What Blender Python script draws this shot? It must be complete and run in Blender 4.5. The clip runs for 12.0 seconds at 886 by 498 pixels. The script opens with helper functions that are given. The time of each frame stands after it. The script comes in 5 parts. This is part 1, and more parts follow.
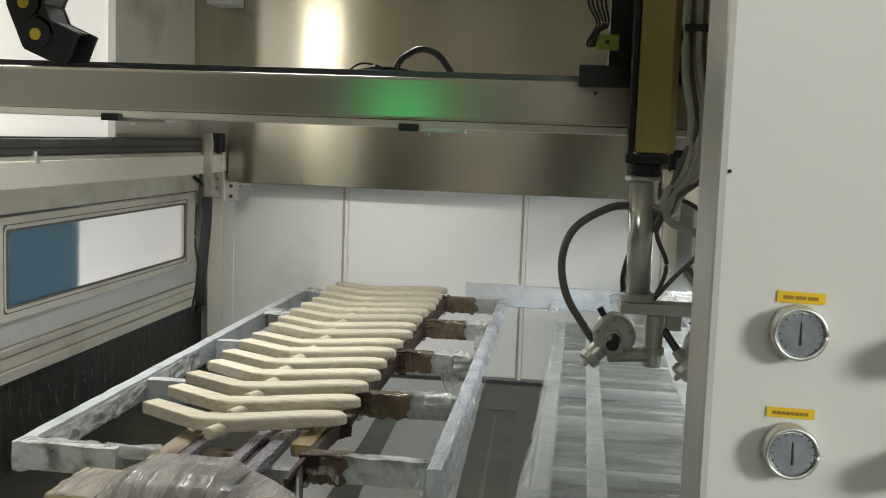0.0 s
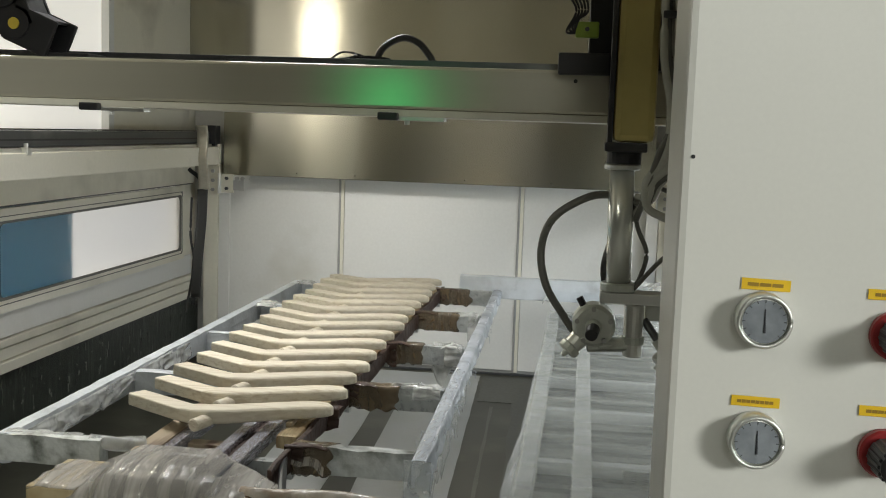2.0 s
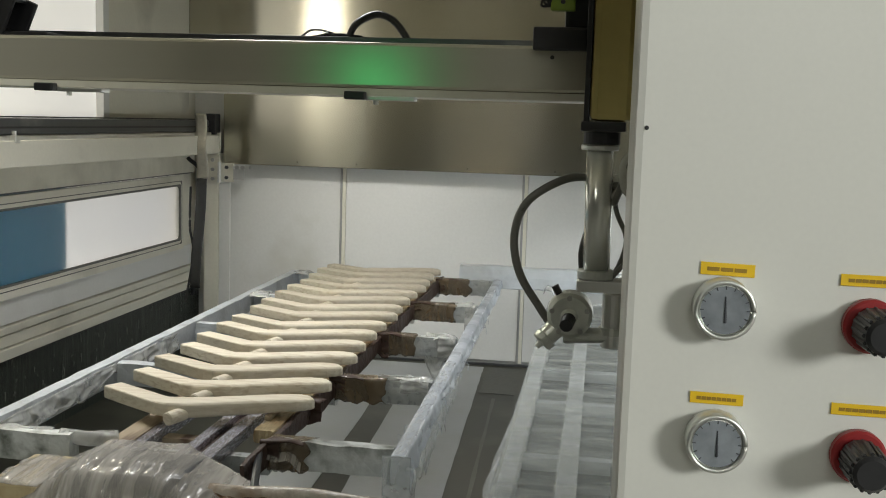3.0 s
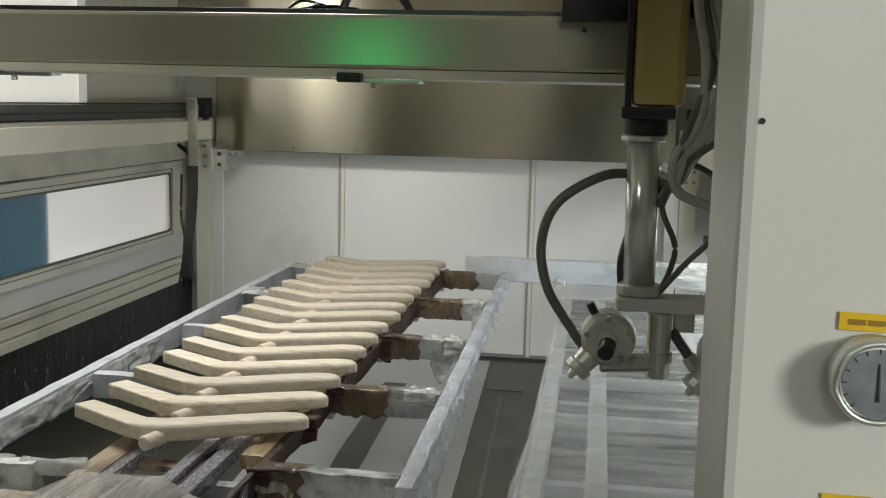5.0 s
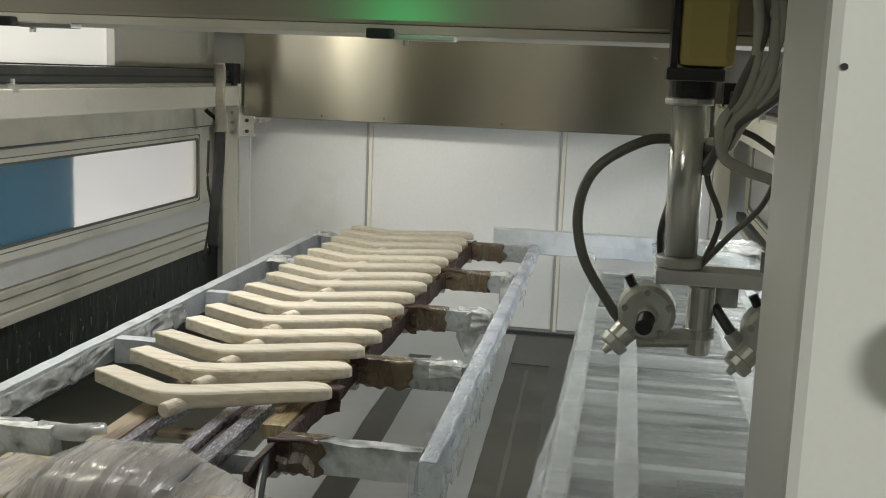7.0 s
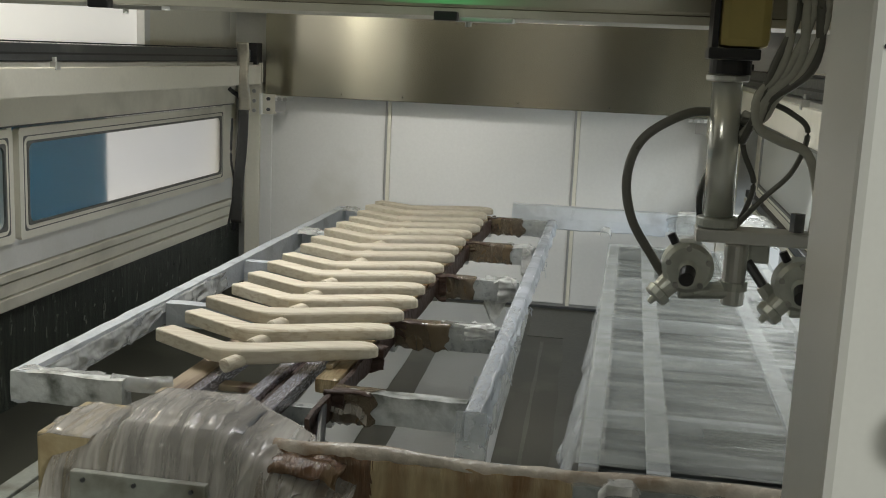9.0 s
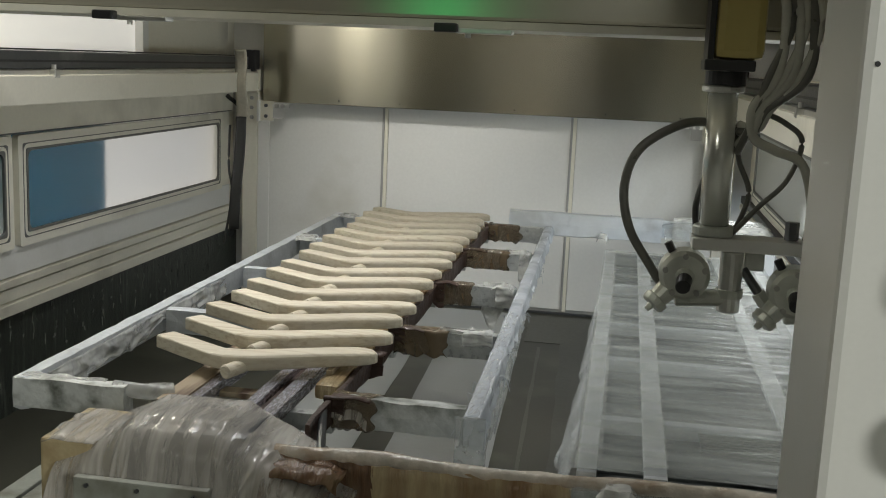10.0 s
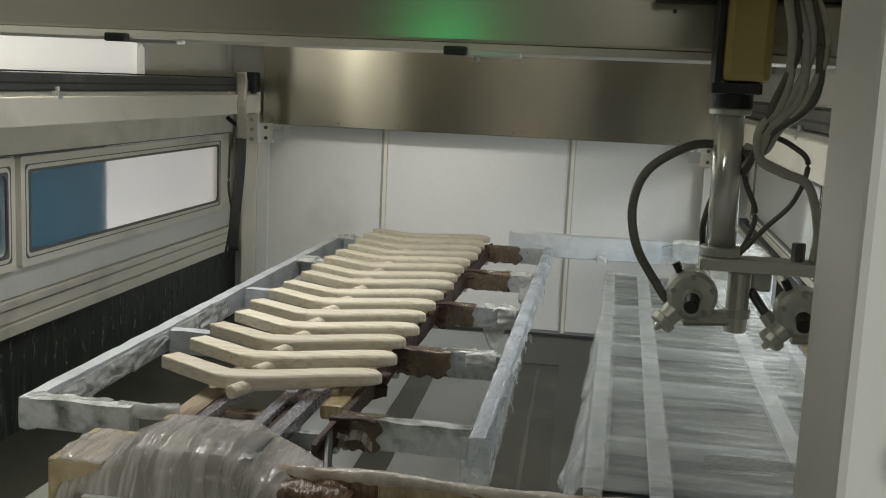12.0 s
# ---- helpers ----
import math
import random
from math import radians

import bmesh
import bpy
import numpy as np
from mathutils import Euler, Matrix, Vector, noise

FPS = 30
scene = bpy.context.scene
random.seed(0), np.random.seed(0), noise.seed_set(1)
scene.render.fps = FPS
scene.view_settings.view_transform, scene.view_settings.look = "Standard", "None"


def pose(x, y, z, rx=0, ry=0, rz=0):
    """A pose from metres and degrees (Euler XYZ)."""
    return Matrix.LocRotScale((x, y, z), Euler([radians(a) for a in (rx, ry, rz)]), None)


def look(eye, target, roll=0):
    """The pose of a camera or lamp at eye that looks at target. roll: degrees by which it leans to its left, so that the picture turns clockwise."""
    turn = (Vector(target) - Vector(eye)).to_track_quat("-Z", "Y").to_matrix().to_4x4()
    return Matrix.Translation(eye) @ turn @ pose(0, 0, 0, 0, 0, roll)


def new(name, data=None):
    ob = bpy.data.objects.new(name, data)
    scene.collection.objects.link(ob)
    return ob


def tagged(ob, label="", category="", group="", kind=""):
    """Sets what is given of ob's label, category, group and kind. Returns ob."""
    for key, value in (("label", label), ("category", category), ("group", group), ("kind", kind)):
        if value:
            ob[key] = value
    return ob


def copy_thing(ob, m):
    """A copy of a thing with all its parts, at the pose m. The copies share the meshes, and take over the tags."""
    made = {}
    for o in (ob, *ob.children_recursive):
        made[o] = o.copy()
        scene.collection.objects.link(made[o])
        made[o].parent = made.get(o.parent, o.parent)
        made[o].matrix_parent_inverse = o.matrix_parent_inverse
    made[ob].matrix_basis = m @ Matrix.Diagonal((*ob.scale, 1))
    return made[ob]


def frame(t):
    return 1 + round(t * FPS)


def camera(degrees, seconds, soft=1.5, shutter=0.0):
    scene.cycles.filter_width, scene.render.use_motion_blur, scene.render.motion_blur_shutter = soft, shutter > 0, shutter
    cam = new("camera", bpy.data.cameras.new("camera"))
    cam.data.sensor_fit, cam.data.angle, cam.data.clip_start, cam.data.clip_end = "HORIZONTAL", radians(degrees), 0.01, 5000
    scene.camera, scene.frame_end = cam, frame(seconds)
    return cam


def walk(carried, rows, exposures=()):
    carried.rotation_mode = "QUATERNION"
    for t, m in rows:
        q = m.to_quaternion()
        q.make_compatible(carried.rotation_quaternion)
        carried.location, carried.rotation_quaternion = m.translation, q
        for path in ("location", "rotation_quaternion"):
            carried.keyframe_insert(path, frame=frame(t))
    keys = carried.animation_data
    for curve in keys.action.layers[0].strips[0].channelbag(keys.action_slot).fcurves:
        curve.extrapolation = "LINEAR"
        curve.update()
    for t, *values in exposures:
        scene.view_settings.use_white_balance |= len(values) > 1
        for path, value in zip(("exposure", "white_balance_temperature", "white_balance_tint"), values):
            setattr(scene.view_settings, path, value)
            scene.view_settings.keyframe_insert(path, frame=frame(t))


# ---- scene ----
cam = camera(45.0, 12.0, 1.0)

PATH = [
    (0, (0.5, 0.951, 1.456), (0.249, 2.924, 1.248), 2.1),
    (0.5, (0.504, 0.952, 1.456), (0.255, 2.925, 1.247), 2.1),
    (1, (0.507, 0.945, 1.457), (0.257, 2.918, 1.247), 2.1),
    (1.5, (0.518, 0.948, 1.455), (0.267, 2.92, 1.24), 2.0),
    (2, (0.54, 0.969, 1.45), (0.284, 2.94, 1.229), 2.0),
    (2.5, (0.581, 1.012, 1.446), (0.311, 2.98, 1.218), 2.0),
    (3, (0.605, 1.073, 1.434), (0.32, 3.038, 1.195), 1.8),
    (5, (0.547, 1.351, 1.44), (0.262, 3.312, 1.167), 1.4),
    (5.5, (0.572, 1.434, 1.434), (0.272, 3.39, 1.148), 1.7),
    (6, (0.566, 1.446, 1.437), (0.253, 3.399, 1.139), 1.8),
    (6.5, (0.555, 1.444, 1.428), (0.236, 3.394, 1.119), 2.1),
    (7, (0.532, 1.414, 1.421), (0.201, 3.36, 1.097), 2.3),
    (9, (0.474, 1.237, 1.415), (0.144, 3.177, 1.056), 2.5),
    (9.5, (0.475, 1.233, 1.416), (0.151, 3.174, 1.058), 2.4),
    (10, (0.471, 1.214, 1.423), (0.148, 3.157, 1.074), 2.5),
    (10.5, (0.461, 1.206, 1.423), (0.142, 3.151, 1.086), 2.6),
    (11, (0.462, 1.201, 1.426), (0.143, 3.148, 1.1), 2.5),
    (11.5, (0.455, 1.195, 1.423), (0.139, 3.145, 1.107), 2.6),
    (12, (0.452, 1.196, 1.422), (0.135, 3.147, 1.114), 2.6),
]
walk(cam, [(t, look(eye, target, roll)) for t, eye, target, roll in PATH], ((0.0, 0.0), (2.0, 0.0), (3.0, -0.08), (5.0, -0.11), (5.6, -0.02), (7.0, -0.02), (9.0, -0.24), (12.0, -0.29)))

# ---- world, lamps, exposure ----
scene.view_settings.exposure = 0.0
world = bpy.data.worlds.new("world")
scene.world = world
world.use_nodes = True
wn = world.node_tree.nodes
sky = wn.new("ShaderNodeTexSky")
sky.sky_type, sky.sun_disc = "NISHITA", False
sky.sun_elevation, sky.sun_rotation = radians(40), radians(120)
world.node_tree.links.new(sky.outputs["Color"], wn["Background"].inputs["Color"])
wn["Background"].inputs["Strength"].default_value = 0.08


def area(name, eye, target, sx, sy, watts, colour, spread=180):
    data = bpy.data.lights.new(name, "AREA")
    data.shape, data.size, data.size_y, data.energy, data.color = "RECTANGLE", sx, sy, watts, colour
    data.spread = radians(spread)
    ob = new(name, data)
    ob.matrix_world = look(eye, target)
    return ob


area("hall_lamp_right", (4.6, -1.6, 2.7), (0.8, 2.0, 1.3), 1.3, 0.9, 185, (0.99, 1.0, 0.93))
# Unseen fill behind the camera, added to lift faces turned towards it.
area("hall_fill_front", (1.5, -3.2, 2.9), (0.0, 4.5, 0.7), 0.6, 0.4, 29, (0.97, 1.0, 0.92))
area("hall_lamp_high", (-2.2, -3.0, 4.9), (-0.8, 3.0, 0.5), 1.4, 1.4, 44, (1.0, 0.98, 0.84))
area("booth_tube_light", (-1.70, 4.5, 2.24), (-0.2, 4.4, 0.7), 0.045, 0.40, 13, (1.0, 0.955, 0.79))
# Unseen narrow fill, added to make the glow on the back wall.
area("wall_fill_light", (-0.2, 5.45, 2.46), (-0.75, 7.27, 0.70), 0.8, 0.2, 3.3, (1.0, 0.98, 0.92), 54)
# Unseen fill from above, added to brighten the tops of the legs.
area("top_fill_light", (-0.42, 4.25, 2.50), (-0.40, 4.15, 0.0), 0.5, 0.9, 17, (0.99, 0.995, 1.0), 130)
area("window_daylight", (1.128, 5.3, 0.98), (-1.8, 5.0, 0.80), 3.0, 0.26, 9, (0.96, 1.0, 0.99))
area("opening_daylight", (1.21, 6.1, 0.42), (-0.3, 7.27, 0.62), 1.6, 0.5, 2.6, (0.76, 0.89, 1.0), 120)

area("signal_light", (-0.255, 0.61, 1.550), (0.20, 2.88, 1.515), 0.040, 0.010, 0.0019, (0.02, 1.0, 0.25), 10)

# ---- materials ----


def mat(name, colour, rough=0.5, metal=0.0, var=0.12, scale=6.0, fine=60.0, bump=0.1, dirt=None, dirt_amount=0.35,
        dirt_scale=2.0, stretch=(1, 1, 1), coat=0.0, rough_var=0.12, aniso=0.0):
    """A surface with large and fine variation of colour, roughness and relief, and stains of another colour."""
    m = bpy.data.materials.new(name)
    m.use_nodes = True
    n, l = m.node_tree.nodes, m.node_tree.links
    b = n["Principled BSDF"]
    b.inputs["Metallic"].default_value = metal
    b.inputs["Coat Weight"].default_value = coat
    co = n.new("ShaderNodeTexCoord")
    mp = n.new("ShaderNodeMapping")
    mp.inputs["Scale"].default_value = stretch
    l.new(co.outputs["Object"], mp.inputs["Vector"])

    def noise_tex(s, detail):
        t = n.new("ShaderNodeTexNoise")
        t.inputs["Scale"].default_value, t.inputs["Detail"].default_value = s, detail
        l.new(mp.outputs["Vector"], t.inputs["Vector"])
        return t

    big, small = noise_tex(scale, 4), noise_tex(fine, 5)
    info = n.new("ShaderNodeObjectInfo")
    add = n.new("ShaderNodeMath")
    add.operation = "ADD"
    l.new(big.outputs["Fac"], add.inputs[0])
    l.new(small.outputs["Fac"], add.inputs[1])
    rnd = n.new("ShaderNodeMath")
    rnd.operation, rnd.inputs[1].default_value = "MULTIPLY_ADD", 0.35
    l.new(info.outputs["Random"], rnd.inputs[0])
    l.new(add.outputs[0], rnd.inputs[2])
    ramp = n.new("ShaderNodeMapRange")
    ramp.inputs["From Min"].default_value, ramp.inputs["From Max"].default_value = 0.6, 1.6
    ramp.inputs["To Min"].default_value, ramp.inputs["To Max"].default_value = 1 - var, 1 + var
    l.new(rnd.outputs[0], ramp.inputs["Value"])
    mul = n.new("ShaderNodeVectorMath")
    mul.operation = "SCALE"
    mul.inputs[0].default_value = colour
    l.new(ramp.outputs[0], mul.inputs["Scale"])
    out = mul.outputs[0]
    if dirt:
        d = noise_tex(dirt_scale, 7)
        r = n.new("ShaderNodeMapRange")
        r.inputs["From Min"].default_value, r.inputs["From Max"].default_value = 0.62 - dirt_amount * 0.3, 0.85 - dirt_amount * 0.3
        l.new(d.outputs["Fac"], r.inputs["Value"])
        mix = n.new("ShaderNodeMix")
        mix.data_type = "RGBA"
        l.new(r.outputs[0], mix.inputs["Factor"])
        l.new(out, mix.inputs["A"])
        mix.inputs["B"].default_value = (*dirt, 1)
        out = mix.outputs["Result"]
    l.new(out, b.inputs["Base Color"])
    rr = n.new("ShaderNodeMapRange")
    rr.inputs["To Min"].default_value, rr.inputs["To Max"].default_value = max(0.03, rough - rough_var), min(1, rough + rough_var)
    l.new(small.outputs["Fac"], rr.inputs["Value"])
    l.new(rr.outputs[0], b.inputs["Roughness"])
    if aniso:
        b.inputs["Anisotropic"].default_value = aniso
        t = n.new("ShaderNodeTangent")
        t.direction_type, t.axis = "RADIAL", "Z"
        b.inputs["Anisotropic Rotation"].default_value = 0.25
        l.new(t.outputs[0], b.inputs["Tangent"])
    if bump:
        bp = n.new("ShaderNodeBump")
        bp.inputs["Strength"].default_value, bp.inputs["Distance"].default_value = bump, 0.01
        l.new(add.outputs[0], bp.inputs["Height"])
        l.new(bp.outputs[0], b.inputs["Normal"])
    return m


def film_mat(name, colour, opacity, rough=0.22, streak=(1, 1, 1), scale=9.0, crease=(20, 20, 20), depth=0.35, sharp=False):
    """Thin clear polythene: partly see-through, with glossy creases and paint dust on it."""
    m = bpy.data.materials.new(name)
    m.use_nodes = True
    n, l = m.node_tree.nodes, m.node_tree.links
    b = n["Principled BSDF"]
    b.inputs["Base Color"].default_value = (*colour, 1)
    b.inputs["Roughness"].default_value = rough
    b.inputs["IOR"].default_value = 1.5
    co = n.new("ShaderNodeTexCoord")

    def tex(scale3, s, detail):
        mp = n.new("ShaderNodeMapping")
        mp.inputs["Scale"].default_value = scale3
        l.new(co.outputs["Object"], mp.inputs["Vector"])
        t = n.new("ShaderNodeTexNoise")
        t.inputs["Scale"].default_value, t.inputs["Detail"].default_value = s, detail
        t.inputs["Distortion"].default_value = 0.5
        l.new(mp.outputs["Vector"], t.inputs["Vector"])
        return t

    t = tex(streak, scale, 6)
    r = n.new("ShaderNodeMapRange")
    r.inputs["From Min"].default_value, r.inputs["From Max"].default_value = 0.32, 0.68
    r.inputs["To Min"].default_value, r.inputs["To Max"].default_value = opacity[0], opacity[1]
    l.new(t.outputs["Fac"], r.inputs["Value"])
    l.new(r.outputs[0], b.inputs["Alpha"])
    c = tex(crease, 1.0, 3 if sharp else 5)
    if sharp:
        c.noise_type = "RIDGED_MULTIFRACTAL"
    bp = n.new("ShaderNodeBump")
    bp.inputs["Strength"].default_value, bp.inputs["Distance"].default_value = depth, 0.02
    l.new(c.outputs["Fac"], bp.inputs["Height"])
    l.new(bp.outputs[0], b.inputs["Normal"])
    return m


def wood_mat(name, a, b_col, grain=(3.0, 42, 42), rough=0.62, strength=1.7):
    """Wood with long uneven grain along x and broad figure."""
    m = bpy.data.materials.new(name)
    m.use_nodes = True
    n, l = m.node_tree.nodes, m.node_tree.links
    b = n["Principled BSDF"]
    co, info = n.new("ShaderNodeTexCoord"), n.new("ShaderNodeObjectInfo")
    sh = n.new("ShaderNodeVectorMath")
    sh.operation = "SCALE"
    sh.inputs[0].default_value = (7.0, 3.0, 5.0)
    l.new(info.outputs["Random"], sh.inputs["Scale"])

    def tex(scale3, detail):
        mp = n.new("ShaderNodeMapping")
        mp.inputs["Scale"].default_value = scale3
        l.new(sh.outputs[0], mp.inputs["Location"])
        l.new(co.outputs["Object"], mp.inputs["Vector"])
        f = n.new("ShaderNodeTexNoise")
        f.inputs["Scale"].default_value, f.inputs["Detail"].default_value = 1.0, detail
        f.inputs["Distortion"].default_value = 0.4
        l.new(mp.outputs["Vector"], f.inputs["Vector"])
        return f

    fine, broad = tex(grain, 2), tex((0.8, 5, 5), 2)
    sharp = n.new("ShaderNodeMapRange")
    sharp.inputs["From Min"].default_value, sharp.inputs["From Max"].default_value = 0.46, 0.68
    l.new(fine.outputs["Fac"], sharp.inputs["Value"])
    mul = n.new("ShaderNodeMath")
    mul.operation = "MULTIPLY"
    boost = n.new("ShaderNodeMath")
    boost.operation, boost.inputs[1].default_value = "MULTIPLY", strength
    l.new(sharp.outputs[0], boost.inputs[0])
    l.new(boost.outputs[0], mul.inputs[0])
    l.new(broad.outputs["Fac"], mul.inputs[1])
    mix = n.new("ShaderNodeMix")
    mix.data_type = "RGBA"
    mix.inputs["A"].default_value, mix.inputs["B"].default_value = (*a, 1), (*b_col, 1)
    l.new(mul.outputs[0], mix.inputs["Factor"])
    hv = n.new("ShaderNodeHueSaturation")
    vr = n.new("ShaderNodeMapRange")
    vr.inputs["To Min"].default_value, vr.inputs["To Max"].default_value = 0.88, 1.08
    l.new(info.outputs["Random"], vr.inputs["Value"])
    l.new(vr.outputs[0], hv.inputs["Value"])
    l.new(mix.outputs["Result"], hv.inputs["Color"])
    l.new(hv.outputs[0], b.inputs["Base Color"])
    b.inputs["Roughness"].default_value = rough
    bp = n.new("ShaderNodeBump")
    bp.inputs["Strength"].default_value, bp.inputs["Distance"].default_value = 0.12, 0.003
    l.new(mul.outputs[0], bp.inputs["Height"])
    l.new(bp.outputs[0], b.inputs["Normal"])
    return m


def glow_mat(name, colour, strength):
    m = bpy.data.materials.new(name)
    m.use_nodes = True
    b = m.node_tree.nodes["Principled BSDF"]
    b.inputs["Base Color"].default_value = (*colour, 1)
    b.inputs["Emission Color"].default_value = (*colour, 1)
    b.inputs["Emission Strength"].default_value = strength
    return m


def glass_mat(name, tint, rough, alpha):
    m = bpy.data.materials.new(name)
    m.use_nodes = True
    b = m.node_tree.nodes["Principled BSDF"]
    b.inputs["Base Color"].default_value = (*tint, 1)
    b.inputs["Roughness"].default_value = rough
    b.inputs["Alpha"].default_value = alpha
    return m


M_PANEL = mat("white_panel", (0.74, 0.74, 0.72), 0.42, var=0.05, scale=1.5, bump=0.03, dirt=(0.6, 0.59, 0.54), dirt_amount=0.05)
M_CREAM = mat("cream_steel", (0.77, 0.745, 0.645), 0.4, var=0.06, scale=2, bump=0.03, dirt=(0.42, 0.4, 0.33), dirt_amount=0.2)
M_JOINT = mat("joint_strip", (0.42, 0.42, 0.41), 0.4, metal=0.4, var=0.1)
M_CABINET = mat("cabinet_paint", (0.70, 0.70, 0.665), 0.36, var=0.03, scale=1.2, bump=0.008, fine=180, dirt=(0.60, 0.59, 0.54), dirt_amount=0.05)
M_STEEL = mat("brushed_steel", (0.55, 0.525, 0.435), 0.18, metal=1.0, var=0.012, scale=0.9, fine=2, stretch=(0.6, 1, 1.5), bump=0.0, rough_var=0.004, aniso=0.92)
M_BEAM = mat("beam_aluminium", (0.64, 0.61, 0.51), 0.25, metal=0.48, var=0.025, scale=3, fine=8, stretch=(0.4, 1, 12), bump=0.0, rough_var=0.015)
M_ALU = mat("aluminium", (0.72, 0.72, 0.70), 0.35, metal=1.0, var=0.06, bump=0.03)
M_DULLSTRIP = mat("dull_strip", (0.46, 0.44, 0.37), 0.38, metal=0.5, var=0.2, scale=8, bump=0.05)
M_CHROME = mat("chrome", (0.74, 0.75, 0.72), 0.40, metal=1.0, var=0.03, bump=0.0, rough_var=0.03)
M_CAST = mat("cast_aluminium", (0.58, 0.60, 0.56), 0.36, metal=0.55, var=0.18, scale=20, bump=0.12)
M_ROD = mat("satin_steel_rod", (0.76, 0.775, 0.745), 0.22, metal=0.68, var=0.03, bump=0.0, rough_var=0.03)
M_GOLD = mat("olive_anodised", (0.50, 0.415, 0.16), 0.36, metal=0.55, var=0.08, scale=2, bump=0.02)
M_BLACK = mat("black_plastic", (0.018, 0.018, 0.02), 0.42, var=0.2, bump=0.05)
M_DARKSTEEL = mat("dark_rail", (0.11, 0.115, 0.12), 0.35, metal=0.7, var=0.2, scale=3, bump=0.03, dirt=(0.35, 0.35, 0.33), dirt_amount=0.1)
M_FLOOR = mat("booth_floor", (0.046, 0.046, 0.034), 0.50, var=0.15, scale=1.6, fine=90, bump=0.0, rough_var=0.05, dirt=(0.11, 0.11, 0.085), dirt_amount=0.3, dirt_scale=2.2)
M_OVERSPRAY = mat("overspray", (0.345, 0.36, 0.365), 0.45, var=0.1, scale=2.5, fine=40, bump=0.08, dirt=(0.32, 0.33, 0.31), dirt_amount=0.35, dirt_scale=3)
M_THINSPRAY = mat("thin_overspray", (0.066, 0.067, 0.057), 0.5, var=0.3, scale=3, fine=40, bump=0.05, dirt=(0.07, 0.07, 0.06), dirt_amount=0.35, dirt_scale=4)
M_FAINTLINE = mat("faint_line", (0.085, 0.085, 0.070), 0.45, var=0.2, scale=5)
M_HALL = mat("hall_concrete", (0.24, 0.235, 0.21), 0.7, var=0.1, dirt=(0.22, 0.21, 0.2))
M_HALLWALL = mat("hall_wall", (0.33, 0.33, 0.29), 0.7, var=0.05)
M_DARKWALL = mat("wet_dark_wall", (0.030, 0.037, 0.030), 0.34, var=0.5, scale=5, fine=50, stretch=(8, 8, 0.6), bump=0.6, dirt=(0.10, 0.11, 0.095), dirt_amount=0.4, dirt_scale=9)
M_FRAME = mat("dusty_galvanised", (0.57, 0.60, 0.635), 0.5, metal=0.25, var=0.15, scale=9, fine=70, bump=0.25, dirt=(0.34, 0.36, 0.38), dirt_amount=0.3, dirt_scale=10)
M_STAIN = mat("stained_bar", (0.42, 0.44, 0.44), 0.3, metal=0.1, var=0.35, scale=9, bump=0.3, dirt=(0.40, 0.41, 0.38), dirt_amount=0.4, dirt_scale=14)
M_WRAP = mat("white_film_wrap", (0.62, 0.655, 0.69), 0.32, var=0.10, scale=9, fine=22, bump=0.10, dirt=(0.45, 0.47, 0.49), dirt_amount=0.35, dirt_scale=9)
M_BARFILM = film_mat("brown_bar_film", (0.165, 0.125, 0.080), (0.42, 0.92), 0.22, (5, 5, 2), 4.0, (26, 26, 26), 0.35, True)
M_BROWN = mat("brown_stained_film", (0.105, 0.058, 0.030), 0.2, var=0.5, scale=6, fine=40, stretch=(5, 1, 0.7), bump=0.6, dirt=(0.22, 0.16, 0.09), dirt_amount=0.35, dirt_scale=6)
M_ROLL = mat("twisted_film_roll", (0.50, 0.46, 0.40), 0.25, var=0.25, scale=14, fine=50, bump=0.5, dirt=(0.30, 0.20, 0.12), dirt_amount=0.45, dirt_scale=10)
M_DECK = mat("grey_deck", (0.075, 0.084, 0.083), 0.5, var=0.2, scale=4, bump=0.1, dirt=(0.24, 0.25, 0.24), dirt_amount=0.3, dirt_scale=3, stretch=(1, 3, 1))
M_CHANNEL = mat("stained_channel", (0.50, 0.50, 0.56), 0.26, metal=0.65, var=0.3, scale=5, stretch=(8, 1, 8), bump=0.1, dirt=(0.10, 0.065, 0.06), dirt_amount=0.40, dirt_scale=5)
M_PLATE = mat("grey_plate", (0.27, 0.285, 0.25), 0.5, var=0.2, bump=0.15, dirt=(0.13, 0.12, 0.09), dirt_amount=0.45, dirt_scale=11)
M_RUST = mat("dried_stain", (0.045, 0.022, 0.014), 0.6, var=0.4, scale=20, bump=0.5)
M_CREASED = film_mat("creased_film", (0.72, 0.73, 0.71), (0.25, 0.85), 0.14, scale=16, crease=(24, 24, 24), depth=0.5, sharp=True)
M_SHEET = film_mat("stretched_film", (0.52, 0.56, 0.55), (0.14, 0.42), 0.24, (1.3, 5.0, 1), 2.6, (7, 22, 7), 0.09)
M_VEIL = film_mat("clear_film", (0.74, 0.78, 0.80), (0.10, 0.50), 0.16, (1, 1, 1), 7.0, (14, 14, 14), 0.4, True)
M_FROST = film_mat("frosted_film", (0.56, 0.60, 0.66), (0.45, 0.90), 0.30, (1, 1, 1), 8.0, (18, 18, 18), 0.35, True)
M_TAPE = film_mat("pale_tape", (0.66, 0.69, 0.67), (0.05, 0.22), 0.3, (1, 1, 1), 5, (10, 10, 10), 0.1)
M_DRIP = mat("dried_drip", (0.20, 0.215, 0.19), 0.4, var=0.4, scale=20)
M_MOTORFILM = film_mat("motor_film", (0.66, 0.63, 0.585), (0.20, 0.62), 0.18, (22, 2.4, 2.4), 2.5, (48, 12, 12), 0.30, True)
